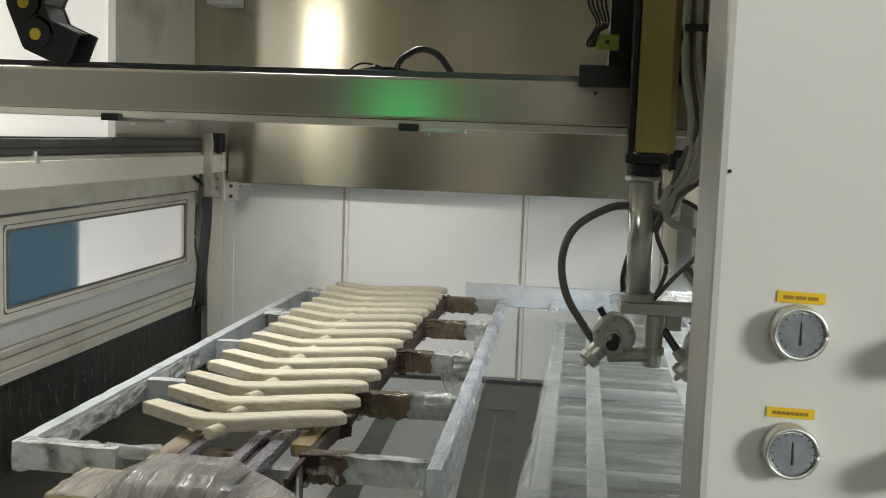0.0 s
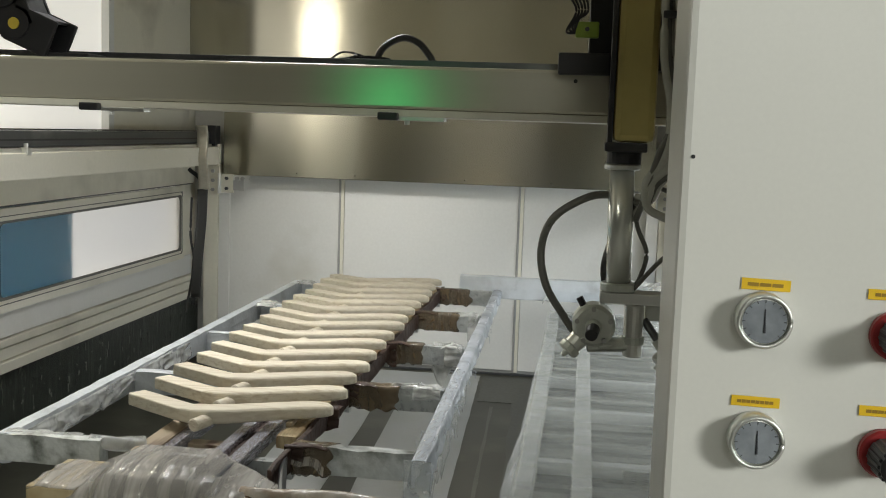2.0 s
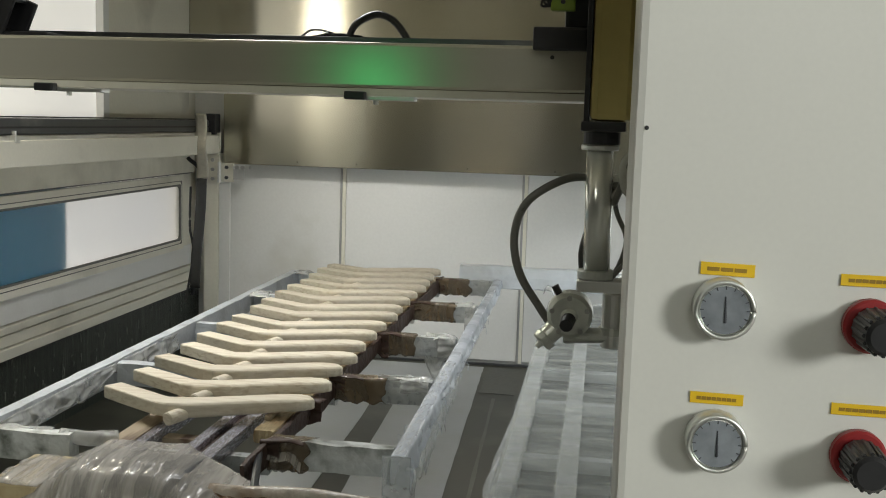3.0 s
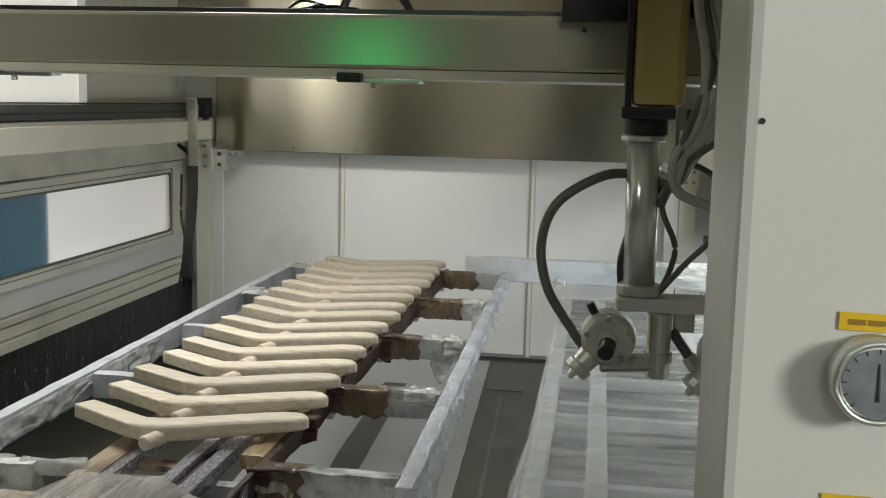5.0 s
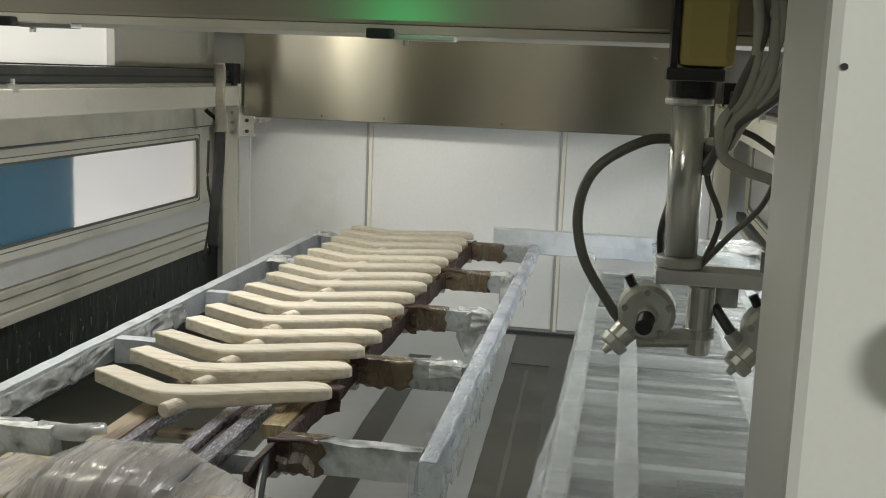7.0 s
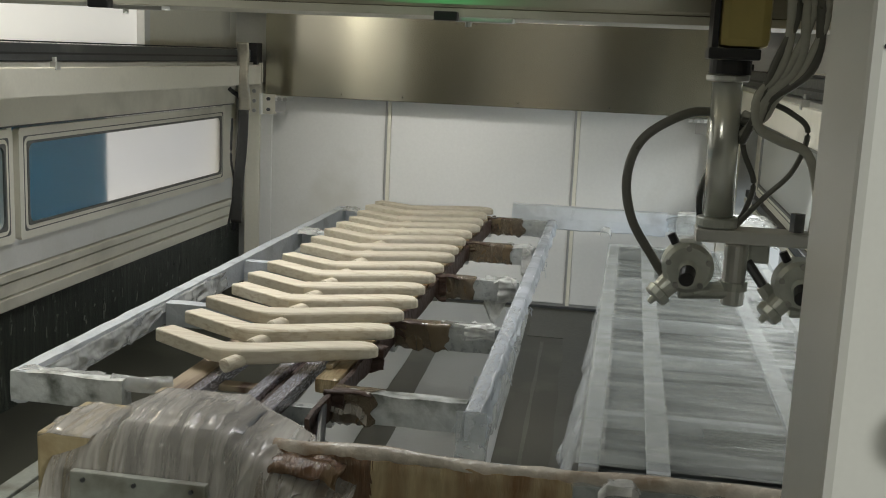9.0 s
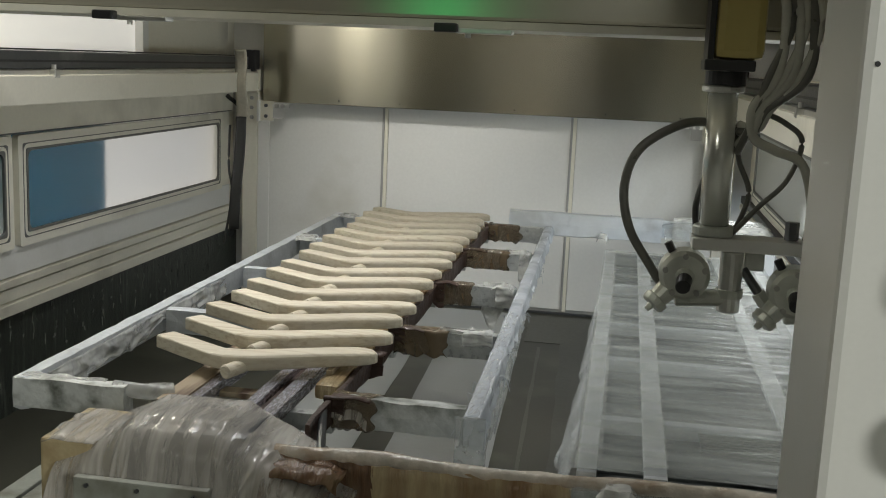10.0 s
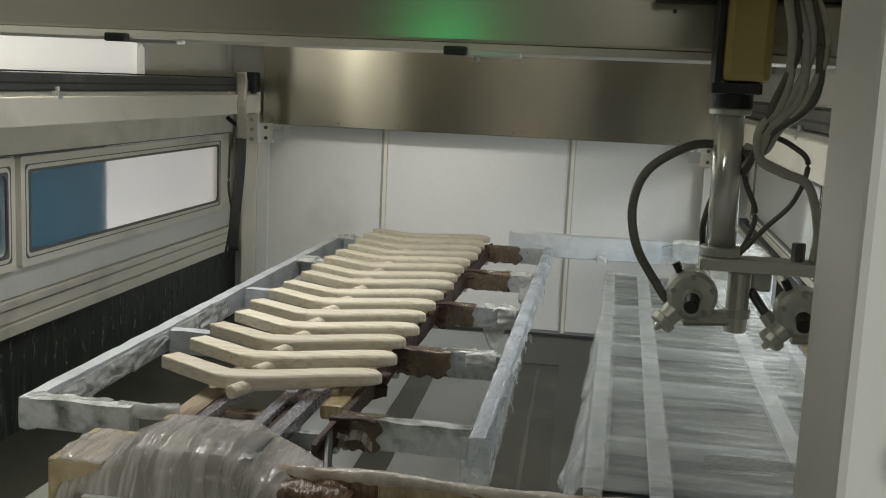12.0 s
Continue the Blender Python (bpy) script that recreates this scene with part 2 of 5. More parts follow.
M_TAN = mat("tan_stained_film", (0.36, 0.285, 0.165), 0.22, var=0.4, scale=7, fine=40, stretch=(4, 1, 0.8), bump=0.5, dirt=(0.20, 0.11, 0.05), dirt_amount=0.5, dirt_scale=5)
M_WOOD = wood_mat("bare_beech", (0.69, 0.63, 0.505), (0.44, 0.345, 0.22), (1.1, 80, 120), 0.58, 0.9)
M_PLANK = wood_mat("stained_plank", (0.36, 0.29, 0.20), (0.10, 0.055, 0.035), (24, 2.5, 24))
M_OLDWOOD = wood_mat("pale_plank", (0.46, 0.38, 0.25), (0.22, 0.14, 0.07), (24, 3, 24))
M_CARD = mat("stained_board", (0.45, 0.37, 0.22), 0.65, var=0.15, bump=0.15, dirt=(0.30, 0.22, 0.11), dirt_amount=0.4, dirt_scale=10)
M_YELLOW = mat("yellow_label", (0.80, 0.52, 0.02), 0.4, var=0.04, bump=0.02)
M_INK = mat("label_ink", (0.30, 0.18, 0.015), 0.6, var=0.05, bump=0)
M_DIAL = mat("dial_face", (0.20, 0.22, 0.245), 0.35, var=0.3, scale=60, bump=0)
M_TICK = mat("dial_ink", (0.045, 0.05, 0.06), 0.5, var=0.05, bump=0)
M_GASKET = mat("grey_gasket", (0.13, 0.13, 0.12), 0.5, var=0.1)
M_ENDBAR = mat("worn_bar", (0.58, 0.605, 0.60), 0.4, metal=0.1, var=0.2, scale=12, bump=0.25, dirt=(0.11, 0.12, 0.10), dirt_amount=0.5, dirt_scale=16)
M_RED = mat("red_plastic", (0.27, 0.02, 0.022), 0.4, var=0.08, bump=0.02)
M_HOSE = mat("grey_hose", (0.115, 0.115, 0.10), 0.32, var=0.15, scale=20, bump=0.05)
M_HOSEDARK = mat("dark_hose", (0.05, 0.05, 0.048), 0.35, var=0.2, bump=0.05)
M_CLEARHOSE = mat("clear_hose", (0.42, 0.42, 0.37), 0.2, var=0.15, scale=20, bump=0.03)
M_GREEN = mat("green_terminal", (0.25, 0.36, 0.04), 0.4, var=0.1)
M_YDOT = mat("yellow_dot", (0.55, 0.42, 0.05), 0.5, var=0.1)
M_GLASS = bpy.data.materials.new("frosted_pane")
M_GLASS.use_nodes = True
_pane = M_GLASS.node_tree.nodes["Principled BSDF"]
_pane.inputs["Transmission Weight"].default_value, _pane.inputs["Roughness"].default_value, _pane.inputs["IOR"].default_value = 1.0, 0.28, 1.25
M_DUSTGLASS = glass_mat("dusty_glass", (0.50, 0.52, 0.50), 0.3, 0.62)
# Self-lit backdrop colours, white here and blue below, imitate the view through the windows.
M_HALLGLOW = glow_mat("hall_glow_backdrop", (0.93, 0.91, 0.88), 0.5)
# Emission takes the place of daylight on the upper left sheet.
M_PANELGLOW = glow_mat("daylight_glow_sheet", (1.0, 0.975, 0.91), 0.50)
M_BLUEGLOW = glow_mat("blue_glow_backdrop", (0.006, 0.075, 0.120), 0.54)
M_LED = glow_mat("green_led", (0.02, 0.25, 0.06), 0.5)
M_TUBE = glow_mat("lamp_tube", (1.0, 0.96, 0.88), 20.0)
M_STACK = wood_mat("stacked_timber", (0.62, 0.45, 0.22), (0.40, 0.25, 0.10), (30, 2.5, 30))

# ---- mesh helpers ----


def thing(name, x, y, z, label, category, group="", kind=""):
    e = new(name)
    e.empty_display_size = 0.05
    e.location = (x, y, z)
    return tagged(e, label, category, group, kind)


def part(name, bm, material, parent, label="", smooth=False):
    """One mesh object, made in world places, under its thing or part."""
    me = bpy.data.meshes.new(name)
    if smooth:
        for f in bm.faces:
            f.smooth = True
    bm.to_mesh(me)
    bm.free()
    me.materials.append(material)
    ob = new(name, me)
    if parent is not None:
        base = Matrix.Identity(4)
        p = parent
        while p is not None:
            base = p.matrix_basis @ base
            p = p.parent
        ob.parent = parent
        off = base.inverted()
        me.transform(off)
    if label:
        ob["label"] = label
    return ob


def solo(name, bm, material, label="", category="", group="", kind="", smooth=False):
    return tagged(part(name, bm, material, None, "", smooth), label, category, group, kind)


def box(x0, x1, y0, y1, z0, z1, bevel=0.0, bm=None):
    bm = bm or bmesh.new()
    vs = [bm.verts.new((x, y, z)) for x in (x0, x1) for y in (y0, y1) for z in (z0, z1)]
    fs = [bm.faces.new([vs[i] for i in q]) for q in
          ((0, 1, 3, 2), (4, 6, 7, 5), (0, 4, 5, 1), (2, 3, 7, 6), (0, 2, 6, 4), (1, 5, 7, 3))]
    if bevel:
        es = list({e for f in fs for e in f.edges})
        bmesh.ops.bevel(bm, geom=es, offset=bevel, segments=2, affect="EDGES", profile=0.6)
    return bm


def cyl(p, q, r, r2=None, seg=20, bevel=0.0, bm=None):
    """A round bar from p to q."""
    bm = bm or bmesh.new()
    p, q = Vector(p), Vector(q)
    r2 = r if r2 is None else r2
    turn = (q - p).to_track_quat("Z", "Y").to_matrix()
    rings = []
    prof = [(0, r), (1, r2)]
    if bevel:
        ln = (q - p).length
        b = bevel / ln
        prof = [(0, r - bevel), (b, r), (1 - b, r2), (1, r2 - bevel)]
    for k, rad in prof:
        c = p.lerp(q, k)
        rings.append([bm.verts.new(c + turn @ Vector((rad * math.cos(2 * math.pi * i / seg), rad * math.sin(2 * math.pi * i / seg), 0))) for i in range(seg)])
    for a, b2 in zip(rings, rings[1:]):
        for i in range(seg):
            bm.faces.new((a[i], a[(i + 1) % seg], b2[(i + 1) % seg], b2[i]))
    bm.faces.new(list(reversed(rings[0])))
    bm.faces.new(rings[-1])
    return bm


def smooth_line(pts, n=8):
    """Points along a soft curve through pts."""
    pts = [Vector(p) for p in pts]
    ext = [pts[0] * 2 - pts[1]] + pts + [pts[-1] * 2 - pts[-2]]
    out = []
    for i in range(1, len(ext) - 2):
        a, b, c, d = ext[i - 1:i + 3]
        for k in range(n):
            t = k / n
            out.append(0.5 * ((2 * b) + (c - a) * t + (2 * a - 5 * b + 4 * c - d) * t * t + (3 * b - a - 3 * c + d) * t ** 3))
    out.append(pts[-1])
    return out


def tube(pts, r, seg=10, n=8, bm=None, wob=0.0, seed=0):
    bm = bm or bmesh.new()
    line = smooth_line(pts, n) if n else [Vector(p) for p in pts]
    rings = []
    for i, c in enumerate(line):
        d = (line[min(i + 1, len(line) - 1)] - line[max(i - 1, 0)]).normalized()
        q = d.to_track_quat("Z", "Y").to_matrix()
        ring = []
        for k in range(seg):
            a = 2 * math.pi * k / seg
            rr = r
            if wob:
                rr = r * (1 + wob * noise.noise(Vector((c.x * 14 + math.cos(a) * 1.3 + seed, c.y * 14 + math.sin(a) * 1.3, c.z * 14))))
            ring.append(bm.verts.new(c + q @ Vector((rr * math.cos(a), rr * math.sin(a), 0))))
        rings.append(ring)
    for a, b2 in zip(rings, rings[1:]):
        for i in range(seg):
            bm.faces.new((a[i], a[(i + 1) % seg], b2[(i + 1) % seg], b2[i]))
    bm.faces.new(list(reversed(rings[0])))
    bm.faces.new(rings[-1])
    return bm


def prism(outline, z0, z1, bevel=0.0):
    """A flat piece with that outline, between two heights."""
    bm = bmesh.new()
    lo = [bm.verts.new((x, y, z0)) for x, y in outline]
    hi = [bm.verts.new((x, y, z1)) for x, y in outline]
    n = len(outline)
    bm.faces.new(list(reversed(lo)))
    bm.faces.new(hi)
    for i in range(n):
        bm.faces.new((lo[i], lo[(i + 1) % n], hi[(i + 1) % n], hi[i]))
    bmesh.ops.recalc_face_normals(bm, faces=bm.faces)
    if bevel:
        top = [e for e in bm.edges if abs(e.verts[0].co.z - e.verts[1].co.z) < 1e-6]
        bmesh.ops.bevel(bm, geom=top, offset=bevel, segments=2, affect="EDGES", profile=0.5)
    return bm


def sheet(x0, x1, y0, y1, nx, ny, height, skin=0.0015):
    """A thin draped sheet over a grid; height(x, y) gives each corner's place."""
    bm = bmesh.new()
    g = [[bm.verts.new(height(x0 + (x1 - x0) * i / nx, y0 + (y1 - y0) * j / ny)) for j in range(ny + 1)] for i in range(nx + 1)]
    for i in range(nx):
        for j in range(ny):
            bm.faces.new((g[i][j], g[i + 1][j], g[i + 1][j + 1], g[i][j + 1]))
    bmesh.ops.recalc_face_normals(bm, faces=bm.faces)
    bmesh.ops.solidify(bm, geom=bm.faces[:], thickness=skin)
    return bm


def rough_bar(x0, x1, y0, y1, z0, z1, step=0.05, amp=0.004, seed=0, skew=0.0):
    """A square bar in loose wrapping: a ring of points along its length, pushed in and out."""
    bm = bmesh.new()
    along_y = (y1 - y0) > (x1 - x0)
    ln = (y1 - y0) if along_y else (x1 - x0)
    n = max(2, int(ln / step))
    rings = []
    for i in range(n + 1):
        k = i / n
        ring = []
        w, h = ((x1 - x0) if along_y else (y1 - y0)), z1 - z0
        for u, v in ((0, 0), (0.5, -0.06), (1, 0), (1.04, 0.5), (1, 1), (0.5, 1.03), (0, 1), (-0.04, 0.5)):
            a, c = (x0 if along_y else y0) + w * u, z0 + h * v
            s = (y0 + ln * k) if along_y else (x0 + ln * k)
            p = Vector((a, s, c)) if along_y else Vector((s, a, c))
            q = Vector((p.x * 16 + seed, p.y * 16, p.z * 16))
            off = Vector((noise.noise(q), noise.noise(q + Vector((9, 4, 2))), noise.noise(q + Vector((3, 7, 11))))) * amp * 2
            ring.append(bm.verts.new(p + off + Vector((skew * (p.y - y0), 0, 0))))
        rings.append(ring)
    for a, b2 in zip(rings, rings[1:]):
        for i in range(8):
            bm.faces.new((a[i], a[(i + 1) % 8], b2[(i + 1) % 8], b2[i]))
    bm.faces.new(list(reversed(rings[0])))
    bm.faces.new(rings[-1])
    bmesh.ops.recalc_face_normals(bm, faces=bm.faces)
    return bm


def rounded_ring(y0, y1, z0, z1, t, x0, x1, r=0.04):
    """A window surround in a side wall: a rounded opening in a rounded frame."""
    bm = bmesh.new()

    def loop(a0, a1, b0, b1, rad, x):
        pts = []
        for cy, cz, s in ((a1 - rad, b1 - rad, 0), (a0 + rad, b1 - rad, 90), (a0 + rad, b0 + rad, 180), (a1 - rad, b0 + rad, 270)):
            for k in range(5):
                an = radians(s + 22.5 * k)
                pts.append(bm.verts.new((x, cy + rad * math.cos(an), cz + rad * math.sin(an))))
        return pts

    oi, oo = loop(y0, y1, z0, z1, r, x0), loop(y0 - t, y1 + t, z0 - t, z1 + t, r * 0.4, x0)
    ii, io = loop(y0, y1, z0, z1, r, x1), loop(y0 - t, y1 + t, z0 - t, z1 + t, r * 0.4, x1)
    n = len(oi)
    for i in range(n):
        j = (i + 1) % n
        bm.faces.new((oi[i], oi[j], oo[j], oo[i]))
        bm.faces.new((ii[i], io[i], io[j], ii[j]))
        bm.faces.new((oi[i], ii[i], ii[j], oi[j]))
        bm.faces.new((oo[i], oo[j], io[j], io[i]))
    bmesh.ops.recalc_face_normals(bm, faces=bm.faces)
    return bm


# ---- hall that surrounds the booth ----
solo("ground", box(-9, 9, -7, 14, -0.12, -0.004), M_HALL, "grey concrete factory floor", "floor", kind="structure")
solo("wall_north", box(-9, 9, 14, 14.2, -0.1, 5.2), M_HALLWALL, "plain grey factory wall", "wall", kind="structure")
solo("wall_south", box(-9, 9, -7.2, -7, -0.1, 5.2), M_HALLWALL, "plain grey factory wall", "wall", kind="structure")
solo("wall_west", box(-9.2, -9, -7, 14, -0.1, 5.2), M_HALLWALL, "plain grey factory wall", "wall", kind="structure")
solo("wall_east", box(9, 9.2, -7, 14, -0.1, 5.2), M_HALLWALL, "plain grey factory wall", "wall", kind="structure")
solo("ceiling", box(-9.2, 9.2, -7.2, 14.2, 5.2, 5.35), M_HALLWALL, "plain pale factory ceiling", "ceiling", kind="structure")

# ---- booth shell ----
BACK, LEFT, RIGHT = 7.27, -1.80, 1.16
solo("floor", box(-2.0, 1.35, 2.5, 7.45, -0.10, 0.0, 0.004), M_FLOOR, "wet grey booth floor with dried overspray", "floor", kind="structure")

# Bare floor between the first two strips leaves a dark stripe below the carrier.
for x0, x1, y0, y1, paint in ((-0.335, 0.055, 2.75, 6.62, 0), (-0.78, -0.455, 2.75, 6.62, 0), (0.148, 0.162, 2.75, 6.5, 1), (0.262, 0.66, 2.75, 6.6, 2), (0.075, 0.66, 6.6, 7.2, 2), (-0.78, 0.055, 6.62, 7.2, 0)):
    random.seed(int(x0 * 1000))
    jit = 0.006 if paint == 2 else 0.003
    edge = [(x0 + random.uniform(-jit, jit), y0 + (y1 - y0) * k / 24) for k in range(25)]
    edge += [(x1 + random.uniform(-jit, jit), y1 - (y1 - y0) * k / 24) for k in range(25)]
    skew = [(x - 0.0375 * (y - 5.2), y) for x, y in edge]
    solo("floor_overspray", prism(skew, 0.0005, 0.003), (M_OVERSPRAY, M_FAINTLINE, M_THINSPRAY)[paint], "pale dried overspray on the booth floor", "floor", kind="structure")

wall_back = solo("wall_back", box(-2.0, 1.35, BACK + 0.012, BACK + 0.10, 0.0, 2.6), M_JOINT, "back wall of white sandwich panels", "wall", kind="structure")
for a, b in ((-1.95, -0.915), (-0.885, 0.165), (0.195, 1.30)):
    part("panel", box(a, b, BACK, BACK + 0.03, 0.03, 2.5, 0.004), M_PANEL, wall_back, "white painted wall panel")
for x in (-0.9, 0.18):
    part("joint_cover", box(x - 0.020, x - 0.008, BACK - 0.008, BACK + 0.012, 0.02, 1.14, 0.002), M_JOINT, wall_back, "grey joint strip")
    part("joint_cover", box(x - 0.007, x + 0.013, BACK - 0.005, BACK + 0.012, 0.02, 1.14, 0.002), M_CREAM, wall_back, "pale joint strip")
part("skirting", box(-1.95, 1.3, BACK - 0.008, BACK + 0.01, 0.0, 0.013, 0.002), M_DARKSTEEL, wall_back)

cladding = solo("steel_cladding", box(-1.605, 0.935, BACK - 0.115, BACK - 0.004, 1.139, 1.60, 0.003), M_STEEL,
                "brushed stainless steel cladding band on the back wall", "cladding", kind="structure")
for x in (-1.153, -0.80, -0.15, 0.35, 0.75):
    part("rivet", cyl((x, BACK - 0.115, 1.164), (x, BACK - 0.120, 1.164), 0.006, 0.004, 10), M_DARKSTEEL, cladding)
solo("steel_hood_back", box(-1.835, 0.94, BACK - 0.110, BACK - 0.006, 1.604, 2.55, 0.003), M_STEEL,
     "upper brushed stainless steel hood panel", "hood", kind="structure")

# left wall, from the floor up
wall_left = solo("wall_left", box(LEFT - 0.10, LEFT, 2.3, BACK, 0.0, 0.40), M_DARKWALL, "dark wet lower wall with paint drips", "wall", kind="structure")
random.seed(4)
for i in range(290):
    column = random.randrange(46)
    y = 3.3 + 0.082 * column + random.gauss(0, 0.010)
    top = random.uniform(0.06, 0.40)
    w = random.uniform(0.0018, 0.0046)
    ln = random.choice((0.006, 0.010, 0.014, 0.02, 0.04))
    part("drip", cyl((LEFT + 0.001, y, top), (LEFT + 0.001, y + random.uniform(-0.009, 0.009), top - ln), w, w * 0.5, 6), M_DARKWALL if i % 3 == 0 else M_DRIP, wall_left)
sill = solo("wall_left_sill", box(LEFT - 0.10, LEFT + 0.035, 2.3, 7.12, 0.40, 0.445, 0.004), M_CREAM, "cream steel ledges under the windows", "trim", kind="structure")
for z0, z1, dx in ((0.450, 0.500, 0.022), (0.505, 0.535, 0.030), (0.540, 0.655, 0.012)):
    part("ledge", box(LEFT - 0.10, LEFT + dx, 2.3, 7.12, z0, z1, 0.004), M_PANEL if z1 > 0.6 else M_CREAM, sill)


def side_window(name, y0, y1, z0, z1, x, out, label):
    """A window with a rounded pane in a steel side wall; out is -1 where the outside lies towards lower x."""
    w = thing(name, x, (y0 + y1) / 2, z0, label, "window", kind="structure")
    part("window_frame", rounded_ring(y0, y1, z0, z1, 0.055, x + 0.02 * out, x - 0.006 * out, 0.035), M_CREAM, w)
    part("gasket", rounded_ring(y0 + 0.006, y1 - 0.006, z0 + 0.006, z1 - 0.006, 0.010, x, x - 0.010 * out, 0.03), M_GASKET, w, "dark rubber gasket")
    part("seal_line", rounded_ring(y0 - 0.022, y1 + 0.022, z0 - 0.020, z1 + 0.020, 0.004, x, x - 0.0075 * out, 0.03), M_GASKET, w, "dark seal line")
    pane = part("pane", box(min(x, x + 0.006 * out), max(x, x + 0.006 * out), y0 - 0.002, y1 + 0.002, z0 - 0.002, z1 + 0.002), M_GLASS if out < 0 else M_DUSTGLASS, w)
    pane.visible_shadow = False
    return w


side_window("window_1", 4.95, 6.90, 0.705, 1.02, -1.775, -1, "long low booth window with rounded corners")
side_window("window_2", 2.75, 4.80, 0.705, 1.02, -1.775, -1, "long low booth window with rounded corners")
solo("wall_left_mullion", box(LEFT - 0.05, LEFT + 0.005, 4.857, 4.893, 0.655, 1.085, 0.003), M_CREAM, "cream steel post between two windows", "trim", kind="structure")
solo("wall_left_head", box(LEFT - 0.10, LEFT + 0.027, 2.3, 7.12, 1.085, 1.25, 0.003), M_CREAM, "cream steel panel over the windows", "wall", kind="structure")
solo("wall_left_seam", box(LEFT - 0.02, LEFT + 0.0285, 2.3, 7.10, 1.0795, 1.0845), M_GASKET, "dark seam over the window frames", "trim", kind="structure")
solo("wall_left_jamb", box(LEFT - 0.19, LEFT + 0.006, 6.957, 7.12, 0.655, 1.085, 0.003), M_CREAM, "cream steel wall beside the window", "wall", kind="structure")
solo("wall_left_corner", box(LEFT - 0.10, LEFT - 0.026, 7.12, BACK, 0.0, 2.5), M_CREAM, "cream corner of the booth wall", "wall", kind="structure")


def rail_side(x_in, s, label):
    """The carrying beam, dark linear rail and clips along one side; s points into the wall."""
    beam = thing("rail_beam", x_in, 4.7, 1.2, label, "rail beam")
    xs = sorted((x_in, x_in + s * 0.16))
    part("beam", box(xs[0], xs[1], 2.3, 7.13, 1.20, 1.305, 0.005), M_CREAM, beam)
    a = sorted((x_in + s * 0.02, x_in + s * 0.10))
    part("rail_foot", box(a[0], a[1], 2.3, 7.05, 1.305, 1.322, 0.002), M_ALU, beam, "bright rail foot")
    a = sorted((x_in + s * 0.045, x_in + s * 0.125))
    part("rail", box(a[0], a[1], 2.3, 7.08, 1.325, 1.39, 0.006), M_DARKSTEEL, beam, "dark steel linear rail")
    a = sorted((x_in + s * 0.04, x_in + s * 0.052))
    part("rail_groove", box(a[0], a[1], 2.3, 7.07, 1.350, 1.358), M_BLACK, beam)
    part("drive_belt", box(*sorted((x_in + s * 0.06, x_in + s * 0.10)), 2.3, 7.06, 1.392, 1.398), M_BLACK, beam)
    for y in (3.35, 4.92) if s < 0 else (3.35, 4.6, 5.3):
        clip = part("clip", box(*sorted((x_in - s * 0.004, x_in + s * 0.03)), y - 0.018, y + 0.018, 1.295, 1.325, 0.003), M_ALU, beam)
        part("clip_bolt", cyl((x_in + s * 0.012, y, 1.325), (x_in + s * 0.012, y, 1.342), 0.009, seg=8), M_ALU, clip)
    part("end_block", box(*sorted((x_in + s * 0.01, x_in + s * 0.11)), 7.08, 7.17, 1.31, 1.43, 0.006), M_BLACK, beam, "black end block of the rail")
    return beam


rail_side(-1.62, -1, "cream steel beam carrying a dark linear rail")
rail_side(0.97, 1, "cream steel beam carrying a dark linear rail")


def corner_post(x, s, label):
    """The steel post in a back corner with its bolted plates and angle bracket; s points into the wall."""
    post = thing("corner_post", x, 7.19, 0.0, label, "post")
    part("post", box(*sorted((x, x + s * 0.085)), 7.13, 7.235, 0.0, 1.20, 0.004), M_CREAM, post)
    part("inner_post", box(*sorted((x - s * 0.004, x - s * 0.072)), 7.140, 7.155, 0.0, 1.03, 0.004), M_PANEL, post, "white painted inner post")
    part("end_plate", box(*sorted((x - s * 0.02, x + s * 0.09)), 7.116, 7.128, 1.21, 1.32, 0.002), M_CREAM, post)
    plate = part("bolt_plate", box(*sorted((x - s * 0.012, x + s * 0.092)), 7.116, 7.130, 1.02, 1.19, 0.002), M_CREAM, post, "bolted steel joining plate")
    for dx in (0.025, 0.065):
        for z in (1.05, 1.105, 1.16):
            part("bolt", cyl((x + s * dx, 7.116, z), (x + s * dx, 7.106, z), 0.0115, seg=6), M_JOINT, plate)
    br = part("bracket", box(*sorted((x - s * 0.020, x - s * 0.100)), 7.118, 7.134, 1.035, 1.145, 0.002), M_CREAM, post, "angle bracket")
    part("bracket_rib", box(*sorted((x - s * 0.014, x - s * 0.026)), 7.085, 7.1175, 1.03, 1.15, 0.002), M_PANEL, br)
    part("bracket_arm", box(*sorted((x - s * 0.102, x - s * 0.20)), 7.10, 7.13, 1.112, 1.132, 0.002), M_ALU, br)
    part("gusset", prism([(x - s * 0.102, 7.11), (x - s * 0.16, 7.13), (x - s * 0.102, 7.13)][::(1 if s < 0 else -1)], 1.05, 1.11), M_JOINT, br)
    for dx in (0.13, 0.165):
        part("bracket_bolt", cyl((x - s * dx, 7.10, 1.122), (x - s * dx, 7.085, 1.122), 0.012, seg=8), M_JOINT, br)
    for z in (1.06, 1.12):
        part("bracket_bolt", cyl((x - s * 0.06, 7.118, z), (x - s * 0.06, 7.106, z), 0.011, seg=6), M_DARKSTEEL, br)
    return post


corner_post(-1.63, -1, "cream steel corner post with bolted plates")
corner_post(0.97, 1, "cream steel corner post with bolted plates")

